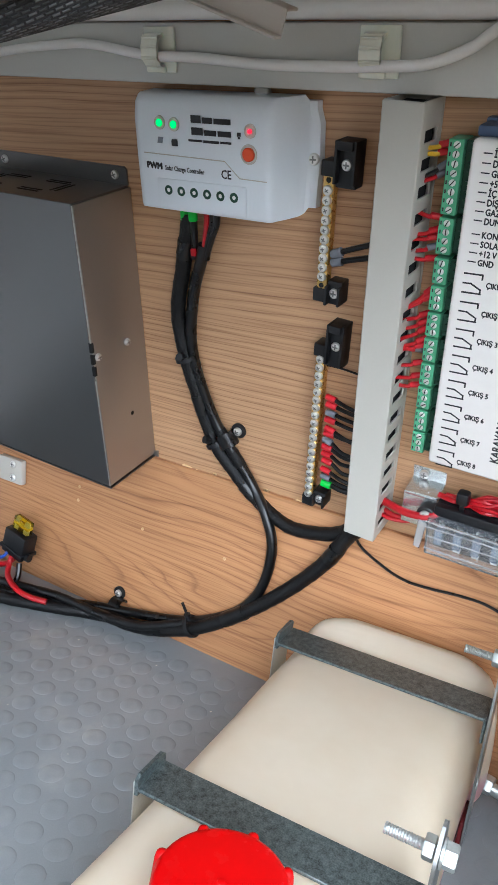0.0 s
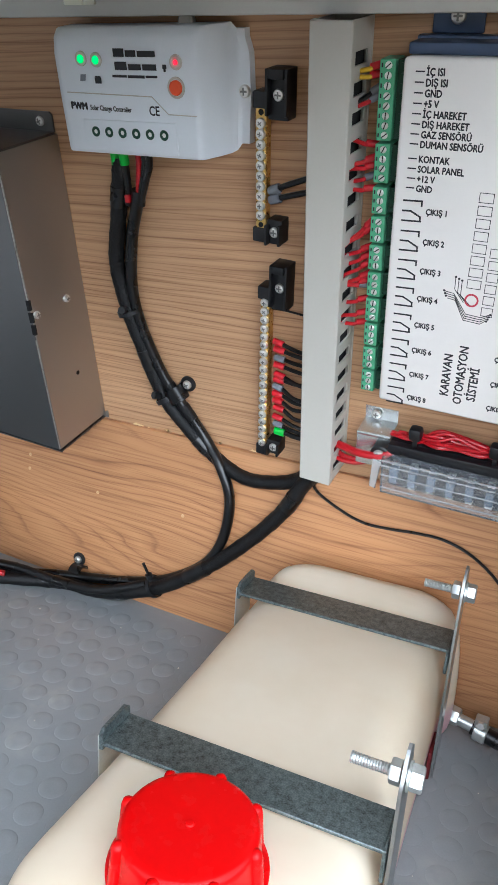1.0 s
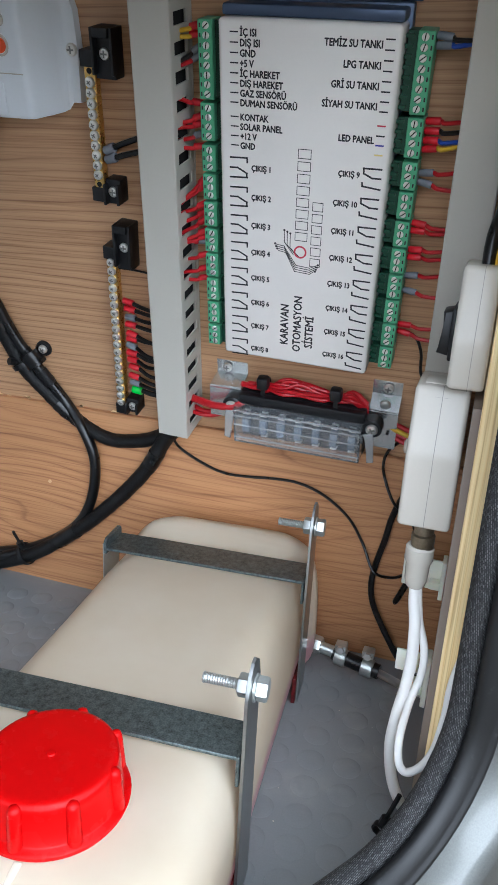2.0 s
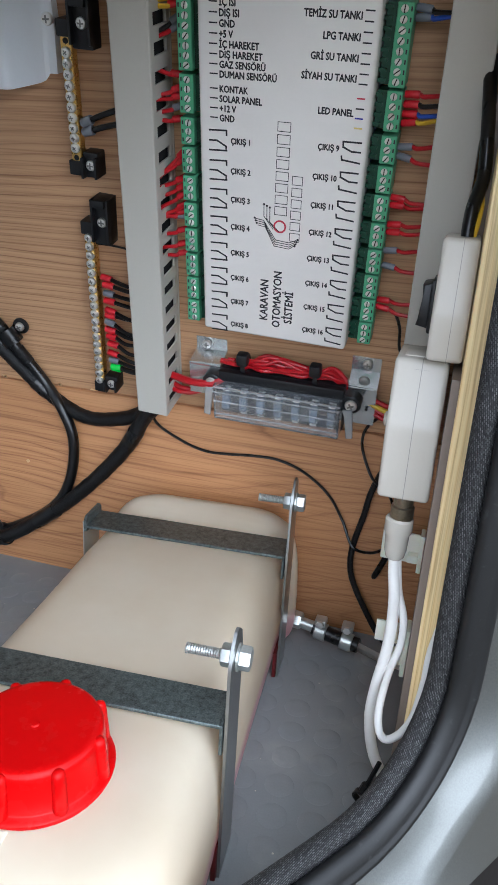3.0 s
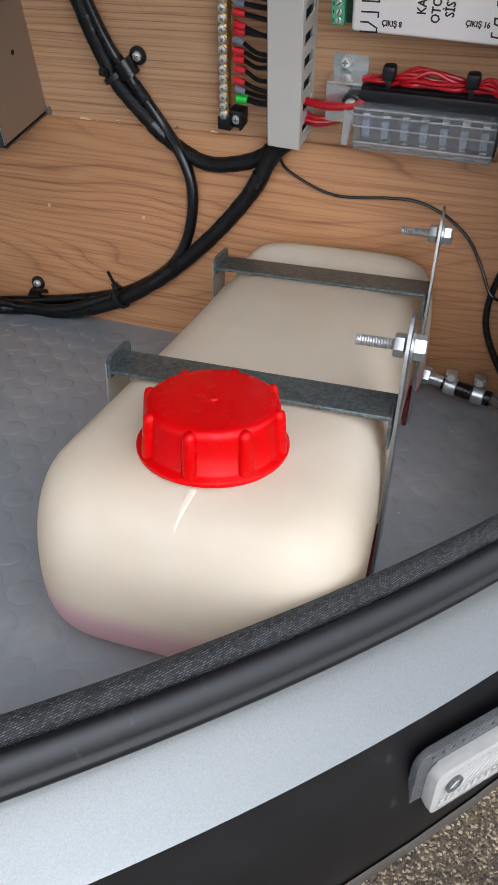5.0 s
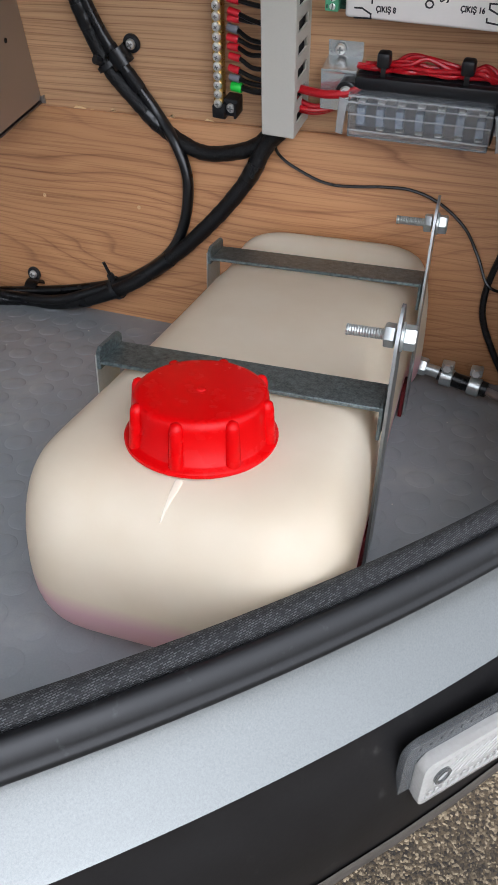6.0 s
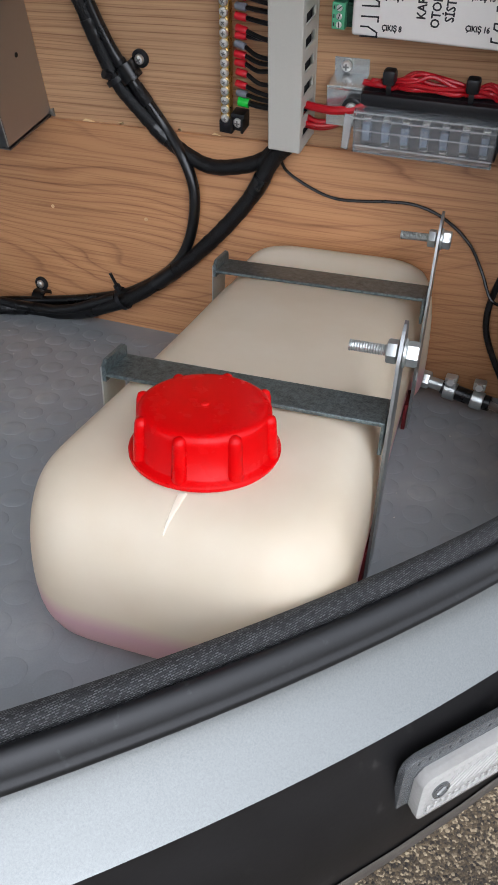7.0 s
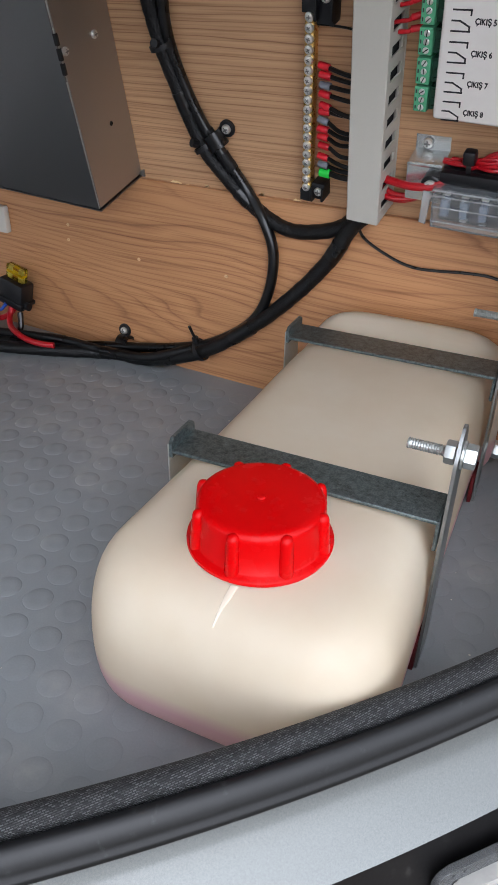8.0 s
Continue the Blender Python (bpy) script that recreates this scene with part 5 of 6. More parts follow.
for (x, s), tip in zip(((-0.0369, 0.0807), (-0.0369, 0.0762), (-0.0369, 0.0710), (-0.0376, 0.0666), (-0.0376, 0.0611), (-0.0383, 0.0574), (-0.0390, 0.0535), (-0.0397, 0.0485), (-0.0397, 0.0440), (-0.0397, 0.0394), (-0.0405, 0.0334), (-0.0405, 0.0284), (-0.0400, 0.0236)), ("RED", "RED", "GREY", "RED", "RED", "RED", "GREY", "RED", "RED", "RED", "RED", "GREY", "GREEN")):
    lead(at(x - 0.0020, s, 0.0066), at(duct_side(s) - 0.0175, s - 0.0040 + 0.0024 * math.sin(s * 900), 0.0080 + 0.002 * math.cos(s * 700)), "BLACK", tip, 0.00115 if tip != "GREEN" else 0.0016, 0.0012 + 0.0012 * math.sin(s * 1300))
for s0, s1 in ((0.1599, 0.1663), (0.1558, 0.1602)):
    lead(at(-0.0360, s0 - 0.001, 0.0066), at(-0.0145, s1, 0.0090), "BLACK", "GREY", 0.0014, 0.0)
alone("wire", hose(B(), [at(-0.0405, 0.0990, 0.006), at(-0.03, 0.0985, 0.006), at(-0.012, 0.0970, 0.008)], 0.0006, 8), BLACK_PVC, HERE, "thin black wire from a brass bar into a duct", "wire", "wires at the terminals")

_s = RIGHT_Y[31] + 0.1376
alone("wire", hose(B(), [in_abox(0.0480, RIGHT_Y[31], 0.0080), at(0.1185, _s - 0.003, 0.0085), at(0.1222, _s - 0.012, 0.0075), at(0.1232, _s - 0.024, 0.0070), at(0.1290, _s - 0.034, 0.0080)], 0.0008, 8), BLACK_PVC, HERE, "thin black wire from a terminal down into a duct", "wire", "wires at the terminals")

# ---------------------------------------------------------------- blade fuse holder on two brackets
fh = thing("fuse_holder", on_panel(0.0639, 0.0300, -1.6), "black blade fuse holder under a clear cover on zinc brackets", "fuse holder")
bm = B()
box(bm, -0.0345, 0.0345, -0.0210, 0.0085, 0.0060, 0.0160, 0.0012)
for x in (-0.0386, 0.0386):
    revolve(bm, [(0.0052, 0.0130), (0.0052, 0.0195), (0.0046, 0.0200)], 20, T((x, 0, 0)))
    box(bm, min(x, x * 0.85), max(x, x * 0.85), -0.0050, 0.0050, 0.0130, 0.0192)
box(bm, -0.0345, 0.0345, 0.0015, 0.0082, 0.0150, 0.0200, 0.001)
part("base", bm, BLACK_PLASTIC, fh, "black moulded base")
for x in (-0.0386, 0.0386):
    sc = part("screw", screw_head(B(), T((x, 0, 0.0198)), 0.0033, 0.0018), NICKEL, fh)
    part("recess", slots(B(), T((x, 0, 0.0198)) @ Matrix.Rotation(0.5, 4, "Z"), 0.0033, 0.0018), RECESS_SHADE, sc)


def shell(bm, x0, x1, y0, y1, z0, z1, t):
    """An open-backed clear cover with real thickness."""
    box(bm, x0, x1, y0, y1, z1 - t, z1, t * 0.4, 1)
    box(bm, x0, x0 + t, y0, y1, z0, z1 - t)
    box(bm, x1 - t, x1, y0, y1, z0, z1 - t)
    box(bm, x0 + t, x1 - t, y0, y0 + t, z0, z1 - t)
    box(bm, x0 + t, x1 - t, y1 - t, y1, z0, z1 - t)
    return bm


cover = part("cover", shell(B(), -0.0355, 0.0340, -0.0190, 0.0026, 0.0155, 0.0262, 0.0011), COVER, fh, "clear polycarbonate cover")
bm = B()
for y in (0.0018, -0.0012, -0.0070, -0.0150):
    box(bm, -0.0355, 0.0340, y - 0.0004, y + 0.0004, 0.0262, 0.0268, 0.0002, 1)
part("cover_ridge", bm, COVER_EDGE, cover, "cover ridges with glints put into their white tint")
cover.visible_shadow = False
for x, sgn in ((-0.0358, -1), (0.0343, 1)):
    part("cover_latch", prism(B(), [(x, -0.0030), (x + sgn * 0.0055, -0.0010), (x + sgn * 0.0070, -0.0196), (x + sgn * 0.0034, -0.0204), (x + sgn * 0.002, -0.0060)], 0.0205, 0.0225, 0.0004), COVER_EDGE, cover, "clear latch wing")
part("fuse_tray", box(B(), -0.0335, 0.0325, -0.0176, -0.0006, 0.0155, 0.0166, 0.0003, 1), mat("grey_fuse_tray", lin(52, 57, 64), 0.4, bump=0.02), fh, "dark grey tray under the fuses")
fuse = None
for i in range(7):
    m = T((-0.0300 + i * 0.0098, -0.0100, 0.0160))
    if fuse is None:
        fuse = part("blade_fuse", box(B(), -0.0020, 0.0020, -0.0042, 0.0046, 0, 0.0060, 0.0006), mat("blue_grey_fuse", lin(150, 164, 180), 0.25, bump=0.02, Transmission_Weight=0.4), fh, "pale blue-grey blade fuse")
        pin = part("contact", box(B(), -0.0018, 0.0018, 0.0062, 0.0070, 0, 0.0040, 0.0003, 1), NICKEL, fh)
        fuse.matrix_basis = pin.matrix_basis = Matrix.Translation(m.translation * (K - 1)) @ m
    else:
        again(fuse, "blade_fuse", fh, m)
        again(pin, "contact", fh, m)
        again(pin, "contact", fh, m @ T((0, -0.0132, 0)))


def sheet(bm, x0, x1, path, t=0.0010):
    """A bent strip: path of (y, z) pairs, x0 to x1 wide."""
    for (ya, za), (yb, zb) in zip(path, path[1:]):
        d = Vector((yb - ya, zb - za)).normalized()
        n = Vector((-d.y, d.x)) * t
        vs = [bm.verts.new((x, y, z)) for x in (x0, x1) for y, z in ((ya - d.x * t * .5, za - d.y * t * .5), (yb + d.x * t * .5, zb + d.y * t * .5), (yb + d.x * t * .5 + n.x, zb + d.y * t * .5 + n.y), (ya - d.x * t * .5 + n.x, za - d.y * t * .5 + n.y))]
        for f in ((0, 1, 2, 3), (7, 6, 5, 4), (0, 4, 5, 1), (1, 5, 6, 2), (2, 6, 7, 3), (3, 7, 4, 0)):
            bm.faces.new([vs[i] for i in f])
    return bm


for x0, x1, path, sx, sy, sz in ((-0.0535, -0.0355, [(0.0158, 0.0003), (0.0090, 0.0003), (0.0068, 0.0130), (-0.0115, 0.0140)], -0.0470, 0.0126, 0.0013), (0.0345, 0.0500, [(0.0180, 0.0003), (0.0105, 0.0003), (0.0040, 0.0080), (-0.0185, 0.0080)], 0.0428, 0.0148, 0.0013)):
    br = part("bracket", sheet(B(), x0, x1, path), mat("bright_zinc_sheet", lin(216, 219, 218), 0.26, 0.85, vary=0.25, scale=260, bump=0.03), fh, "bent zinc-plated bracket", smooth=None)
    sc = part("screw", screw_head(B(), T((sx, sy, sz)), 0.0027, 0.0018), NICKEL, br)
    part("recess", slots(B(), T((sx, sy, sz)), 0.0027, 0.0018), RECESS_SHADE, sc)
part("bolt_head", screw_head(B(), T((0.0425, 0.0070, 0.0050)), 0.0030, 0.0022), BRIGHT_ZINC, fh)
part("hole", revolve(B(), [(0.0009, 0), (0.0009, 0.0002)], 10, T((0.0455, -0.0085, 0.0091))), VOID_SHADE, fh)

# red leads of the fuses: looms over the holder and into the ducts
random.seed(4)
fm = on_panel(0.0639, 0.0300, -1.6)
for k in range(11):
    def off(w=0.0012):
        return random.uniform(-w, w)
    y0, z0 = 0.0095 + 0.0005 * k, 0.0080 + 0.0020 * (k % 4)
    pts = [(-0.0350 + 0.004 * (k % 3), 0.0110 + off(), 0.0125), (-0.0260, 0.0110 + off(), z0 + 0.002), (-0.0200, 0.0108 + off(0.0022), 0.0125 + off(0.0024)), (-0.0100 + off(0.002), y0 + 0.0016 + off(0.0016), z0 + 0.004 + off()), (0.0010 + off(0.003), y0 + 0.0008 + off(0.0022), z0 + 0.003 + off()), (0.0110 + off(0.002), y0 + 0.0004 + off(0.0014), z0 + 0.003 + off()), (0.0190, 0.0108 + off(0.0022), 0.0125 + off(0.0024)), (0.0265, 0.0120 + off(0.0020), z0 + 0.001), (0.0345, 0.0100 - 0.0008 * k, 0.0120)]
    alone("fuse_lead", hose(B(), pts, 0.00105, 8, 6), RED_WIRE, fm, "red wire tied in a loose bundle above a fuse holder", "wire", "fuse leads")
for k, (pts, r) in enumerate((([(-0.0690, -0.0035, 0.0120), (-0.0600, -0.0035, 0.0150), (-0.0480, -0.0020, 0.0195), (-0.0360, 0.0005, 0.0200), (-0.03, 0.004, 0.0150)], 0.0021), ([(-0.0690, -0.0100, 0.0090), (-0.0600, -0.0125, 0.0115), (-0.0520, -0.0120, 0.0110), (-0.046, -0.0100, 0.0090)], 0.0014), ([(-0.0690, -0.0145, 0.0080), (-0.0610, -0.0150, 0.0110), (-0.0520, -0.0145, 0.0105), (-0.046, -0.013, 0.0085)], 0.0014), ([(-0.0690, -0.0125, 0.0120), (-0.0610, -0.0135, 0.0140), (-0.0520, -0.0135, 0.0125), (-0.046, -0.012, 0.0105)], 0.0012), ([(-0.0690, -0.0170, 0.0080), (-0.0600, -0.0175, 0.0090), (-0.0530, -0.0165, 0.0085), (-0.046, -0.014, 0.0065)], 0.0012))):
    alone("fuse_lead", hose(B(), pts, r, 9, 6), RED_WIRE, fm, "red wire from a duct to a fuse holder", "wire", "fuse leads")
for k, (dy, dz, c, word) in enumerate(((-0.0045, 0.0060, RED_WIRE, "red"), (-0.0070, 0.0075, YELLOW_WIRE, "yellow"), (-0.0100, 0.0060, RED_WIRE, "red"), (-0.0125, 0.0070, RED_WIRE, "red"))):
    alone("fuse_lead", hose(B(), [(0.0400, dy * 0.6, dz - 0.002), (0.0510, dy, dz), (0.0580, dy - 0.0012, dz + 0.001), (0.0690, dy + 0.001, dz)], 0.0013, 8, 6), c, fm, word + " wire leaving a bracket towards a duct", "wire", "fuse leads")
for x in (-0.0210, 0.0184):
    zt = thing("cable_tie", fm @ T((x, 0.0110, 0.0130)), "black cable tie round a bundle of red wires", "cable tie", "cable ties")
    part("band", revolve(B(), [(0.0054, -0.0012), (0.0058, -0.0012), (0.0058, 0.0012), (0.0054, 0.0012), (0.0054, -0.0012)], 20, Matrix.Rotation(radians(90), 4, "Y"), False), BLACK_PLASTIC, zt)
    part("head", box(B(), -0.0032, 0.0032, 0.0020, 0.0092, 0.0015, 0.0078, 0.0016), BLACK_PLASTIC, zt)

# ---------------------------------------------------------------- black looms
def loom(pts, r, seg, material, label, wraps):
    """A long cable with bands of tape wound over it here and there."""
    lo = thing("cable_loom", HERE, label, "cable", "looms")
    part("core", hose(B(), pts, r, seg, 10, 0.05 if material is BLACK_TAPE else 0.0), material, lo)
    line = smooth_line(pts, 10)
    for w in wraps:
        k = int(w * len(line))
        part("tape_wrap", hose(B(), line[k:k + 5], r * 1.10, seg, 2, 0.04), BLACK_PVC if material is BLACK_TAPE else BLACK_TAPE, lo, "band of black tape")
    return lo


loom([at(x, s, d) for x, s, d in ((-0.1200, 0.1720, 0.008), (-0.1205, 0.1660, 0.0085), (-0.1282, 0.1421, 0.0065), (-0.1362, 0.1142, 0.0055), (-0.1340, 0.0861, 0.0055), (-0.1278, 0.0610, 0.0055), (-0.1188, 0.0310, 0.0055), (-0.1066, 0.0135, 0.0055), (-0.0886, -0.0048, 0.0060), (-0.0663, -0.0148, 0.0090), (-0.0463, -0.0133, 0.0100), (-0.0280, -0.0066, 0.0100), (-0.0150, 0.0060, 0.010))], 0.0044, 14, BLACK_TAPE, "black taped cable loom from a charge controller", (0.12, 0.42, 0.62))
loom([at(x, s, d) for x, s, d in ((-0.1118, 0.1560, 0.0075), (-0.1150, 0.1470, 0.0070), (-0.1236, 0.1267, 0.0052), (-0.1294, 0.0982, 0.0045), (-0.1271, 0.0746, 0.0045), (-0.1185, 0.0475, 0.0045), (-0.1075, 0.0279, 0.0045), (-0.0930, 0.0050, 0.0045))] + [(-0.0785, -0.0045, 0.116), (-0.0720, -0.0045, 0.096), (-0.0760, -0.0045, 0.069), (-0.0890, -0.0050, 0.048), (-0.1170, -0.0060, 0.029), (-0.1460, -0.0070, 0.019), (-0.1850, -0.0080, 0.0105), (-0.2150, -0.0160, 0.0080), (-0.2500, -0.0310, 0.0060), (-0.2800, -0.0400, 0.0060), (-0.3500, -0.0620, 0.0060)], 0.0034, 12, BLACK_PVC, "shiny black twin cable looping down the board", (0.30, 0.34))
loom([at(-0.0130, 0.004, 0.012), (-0.0220, -0.0080, 0.1220), (-0.0340, -0.0070, 0.1010), (-0.0560, -0.0060, 0.0750), (-0.0850, -0.0070, 0.0480), (-0.1230, -0.0110, 0.0220), (-0.1670, -0.0120, 0.0062), (-0.2000, -0.0150, 0.0048), (-0.2353, -0.0310, 0.0046), (-0.2800, -0.0480, 0.0046), (-0.3500, -0.0700, 0.0046)], 0.0047, 14, BLACK_TAPE, "thick black taped loom along the foot of the board", (0.15, 0.4, 0.55, 0.7))
loom([(-0.1300, -0.0100, 0.0230), (-0.1650, -0.0180, 0.0110), (-0.2000, -0.0205, 0.0085), (-0.2353, -0.0250, 0.0110), (-0.2800, -0.0360, 0.0110), (-0.3500, -0.0560, 0.0110)], 0.0032, 12, BLACK_TAPE, "black taped cable lying on other cables", (0.35, 0.6))
# controller leads above the loom
for x0, x1, c, tip in ((-0.1208, -0.1212, BLACK_PVC, True), (-0.1155, -0.1180, BLACK_PVC, True), (-0.1066, -0.1118, RED_WIRE, False), (-0.1030, -0.1105, BLACK_PVC, False), (-0.1005, -0.1095, BLACK_PVC, False)):
    w = thing("controller_lead", on_panel(), ("black" if c is BLACK_PVC else "red") + " lead plugged into the foot of a charge controller", "wire", "controller leads")
    part("core", hose(B(), [(x0, 0.1790, 0.0100), (x0, 0.1700, 0.0100), ((x0 + x1) / 2 + 0.0006, 0.1620, 0.0095), (x1, 0.1530, 0.0078), (x1 - 0.002, 0.1480, 0.0070)], 0.0018 if c is RED_WIRE else 0.0019, 10), c, w)
    if tip:
        part("ferrule", revolve(B(), [(0.0022, 0), (0.0025, 0.0005), (0.0025, 0.0078), (0.0022, 0.0084)], 14, aim((x0, 0.1690, 0.0102), (x0, 0.19, 0.0102))), FERRULE_GREEN, w, "bright green ferrule")
part("tail", box(B(), -0.1190, -0.1160, 0.1500, 0.1540, 0.0090, 0.0110, 0.0005), RED_WIRE, w)


def p_clip(m, turn):
    c = thing("cable_clamp", m @ Matrix.Rotation(radians(turn), 4, "Z"), "black plastic cable clamp screwed to the board", "cable clamp", "cable clamps")
    bm = B()
    prism(bm, [(0.0050 * math.cos(a), 0.0050 * math.sin(a)) for a in (2 * math.pi * i / 20 for i in range(20))], 0.0004, 0.0022, 0.0003)
    part("tab", bm, BLACK_PLASTIC, c)
    part("loop", revolve(B(), [(0.0054, -0.0048), (0.0064, -0.0048), (0.0064, 0.0048), (0.0054, 0.0048), (0.0054, -0.0048)], 24, T((-0.0090, -0.0020, 0.0050)) @ Matrix.Rotation(radians(90), 4, "X"), False), BLACK_PVC, c, "glossy black loop")
    sc = part("screw", screw_head(B(), T((0, 0, 0.0022)), 0.0028, 0.0022), NICKEL, c)
    part("recess", slots(B(), T((0, 0, 0.0022)), 0.0028, 0.0022), RECESS_SHADE, sc)
    return c


p_clip(on_panel(-0.1020, 0.0400), 28)
p_clip(on_low(-0.1960, 0.0190), 90)


def zip_tie(p, q, r, tail, label):
    """A tie round a cable that runs from p towards q, with its cut tail."""
    z = thing("cable_tie", T(p), label, "cable tie", "cable ties")
    d = Vector(q) - Vector(p)
    part("band", revolve(B(), [(r, -0.0014), (r + 0.0007, -0.0014), (r + 0.0007, 0.0014), (r, 0.0014), (r, -0.0014)], 20, aim((0, 0, 0), tuple(d)), False), BLACK_PLASTIC, z)
    t = Vector(tail)
    part("head", rod(B(), tuple(t.normalized() * r * 0.9), tuple(t.normalized() * (r + 0.0035)), 0.0024, 8), BLACK_PLASTIC, z)
    part("tail", rod(B(), tuple(t.normalized() * r), tuple(t), 0.0011, 6), BLACK_PLASTIC, z)
    return z


zip_tie((-0.1230, -0.0110, 0.0240), (-0.1000, -0.009, 0.038), 0.0072, (-0.0050, -0.0060, 0.0185), "black cable tie with a cut tail round two looms")
zip_tie(at(-0.1335, 0.0850, 0.0055), at(-0.128, 0.0600, 0.0055), 0.0064, (0.001, -0.0070, 0.001), "black cable tie round two looms")
zip_tie(at(-0.1165, 0.0300, 0.0055), at(-0.108, 0.0150, 0.0055), 0.0066, (-0.003, -0.007, 0.002), "black cable tie round two looms")
# thin and thick black wires by the side board
alone("black_wire", hose(B(), [(-0.0180, -0.0100, 0.1300), (-0.0150, -0.0030, 0.1170), (0.0020, -0.0020, 0.1080), (0.0160, -0.0020, 0.1045), (0.0310, -0.0020, 0.1050), (0.0450, -0.0022, 0.1065), (0.0611, -0.0025, 0.1066), (0.0771, -0.0025, 0.1014), (0.0924, -0.0025, 0.0901), (0.1022, -0.0030, 0.0756), (0.1104, -0.0085, 0.0628), (0.1206, -0.0060, 0.0595), (0.1282, -0.0040, 0.0628), (0.1326, -0.0035, 0.0690), (0.1326, -0.0030, 0.0790), (0.1306, -0.0030, 0.0887), (0.1256, -0.0050, 0.0992), (0.1170, -0.0100, 0.1080), (0.1095, -0.0045, 0.1210), (0.1085, -0.0045, 0.1300), (0.1110, -0.0050, 0.1370), at(0.1143, 0.0115, 0.005), at(0.1223, 0.0214, 0.006), at(0.1300, 0.0270, 0.008)], 0.00085, 8, 8), BLACK_PVC, HERE, "thin black twin wire sagging across the board into a duct", "wire")
alone("black_cable", hose(B(), [at(0.1300, 0.0060, 0.010), at(0.1256, -0.0050, 0.009), (0.1230, -0.0070, 0.1145), (0.1203, -0.0060, 0.1081), (0.1166, -0.0060, 0.0960), (0.1146, -0.0060, 0.0830), (0.1108, -0.0050, 0.0650), (0.1099, -0.0060, 0.0524), (0.1122, -0.0060, 0.0403), (0.1196, -0.0065, 0.0257), (0.1318, -0.0090, 0.0080), (0.1425, -0.0150, 0.0024)], 0.0018, 10, 8, 0.03), BLACK_TAPE, HERE, "black taped cable dropping from a duct to the floor", "cable")
alone("black_wire", hose(B(), [(0.1440, -0.0300, 0.0840), (0.1391, -0.0130, 0.0780), (0.1316, -0.0120, 0.0664), (0.1262, -0.0120, 0.0525), (0.1247, -0.0120, 0.0482), (0.1263, -0.0122, 0.0492), (0.1325, -0.0122, 0.0650), (0.1398, -0.0135, 0.0766)], 0.0011, 8, 8), BLACK_PVC, HERE, "end of a black wire folded back on itself", "wire")

# ---------------------------------------------------------------- switch, adaptor and white cables by the side board
ad = thing("inline_adaptor", T((0.1390, -0.117, 0.1455)), "white two-part plastic adaptor with a nickel plug in its foot", "adaptor")


def wedge(x0, x1, y1, knee=0.0305, tall=0.0560, lean=0.0070, bevel=0.0018, out=0.0):
    """A rounded housing whose upper half leans back a little."""
    bm = B()
    prism(bm, [(-out, -out), (-out, knee), (lean - out, tall + out), (y1, tall + out), (y1, -out)], x0, x1)
    bmesh.ops.transform(bm, matrix=Matrix(((0, 0, 1, 0), (1, 0, 0, 0), (0, 1, 0, 0), (0, 0, 0, 1))), verts=bm.verts)
    if bevel:
        bmesh.ops.bevel(bm, geom=bm.edges[:], offset=bevel, segments=3, affect="EDGES", profile=0.5)
    return bm


SEAM_GREY = mat("grey_parting_line", lin(140, 138, 132), 0.6, vary=0.1, bump=0)
part("shell", wedge(-0.0105, 0.0100, 0.034), WHITE_PLASTIC, ad, smooth=50)
part("parting_line", wedge(-0.00012, 0.00012, 0.033, bevel=0.0, out=0.00012), SEAM_GREY, ad, "thin parting line of two half shells")
part("cap_screw", revolve(B(), [(0.0030, 0), (0.0030, 0.0012), (0.002, 0.0018)], 16, aim((-0.0104, 0.010, 0.030), (-0.02, 0.010, 0.030))), WHITE_PLASTIC, ad)
# Grey block, slightly proud, put in place of the slot's shade.
part("slot", box(B(), -0.0030, 0.0030, 0.0060, 0.0100, 0.0512, 0.0524), RECESS_SHADE, ad, "grey bar standing in for a shaded slot near the top")
plug = part("plug", revolve(B(), [(0.0040, 0.0015), (0.0042, 0.0005), (0.0040, -0.0060), (0.0048, -0.0066), (0.0048, -0.0125), (0.0044, -0.0135)], 18, T((0.0002, 0.0100, 0))), mat("brushed_nickel", lin(150, 142, 126), 0.3, 0.95, vary=0.4, scale=900, bump=0.2), ad, "knurled nickel plug sleeve")
part("boot", revolve(B(), [(0.0050, -0.0115), (0.0058, -0.0125), (0.0059, -0.0180), (0.0050, -0.0196), (0.0047, -0.0270), (0.0040, -0.0300), (0.0032, -0.0310)], 20, T((-0.0004, 0.0100, 0))), WHITE_PLASTIC, plug, "white moulded boot")
sw = thing("rocker_switch_box", T((0.1455, -0.117, 0.2030)), "white surface switch box with a black rocker", "switch")
part("case", wedge(-0.0058, 0.0076, 0.034, 0.0175, 0.0440, 0.0070), WHITE_PLASTIC, sw, smooth=50)
part("parting_line", wedge(0.0016, 0.0018, 0.033, 0.0175, 0.0440, 0.0070, 0.0, 0.00012), SEAM_GREY, sw, "thin parting line of two half shells")
rk = part("rocker_frame", box(B(), -0.0074, -0.0056, 0.0100, 0.0300, 0.0080, 0.0280, 0.0008), BLACK_PLASTIC, sw, "black rocker frame")
bm = prism(B(), [(-0.0070, 0.0095), (-0.0118, 0.0105), (-0.0098, 0.0180), (-0.0108, 0.0258), (-0.0070, 0.0268)], 0.0120, 0.0280, 0.0008)
bmesh.ops.transform(bm, matrix=Matrix(((1, 0, 0, 0), (0, 0, 1, 0), (0, 1, 0, 0), (0, 0, 0, 1))), verts=bm.verts)
part("rocker", bm, BLACK_PLASTIC, sw, "black rocker, tipped")
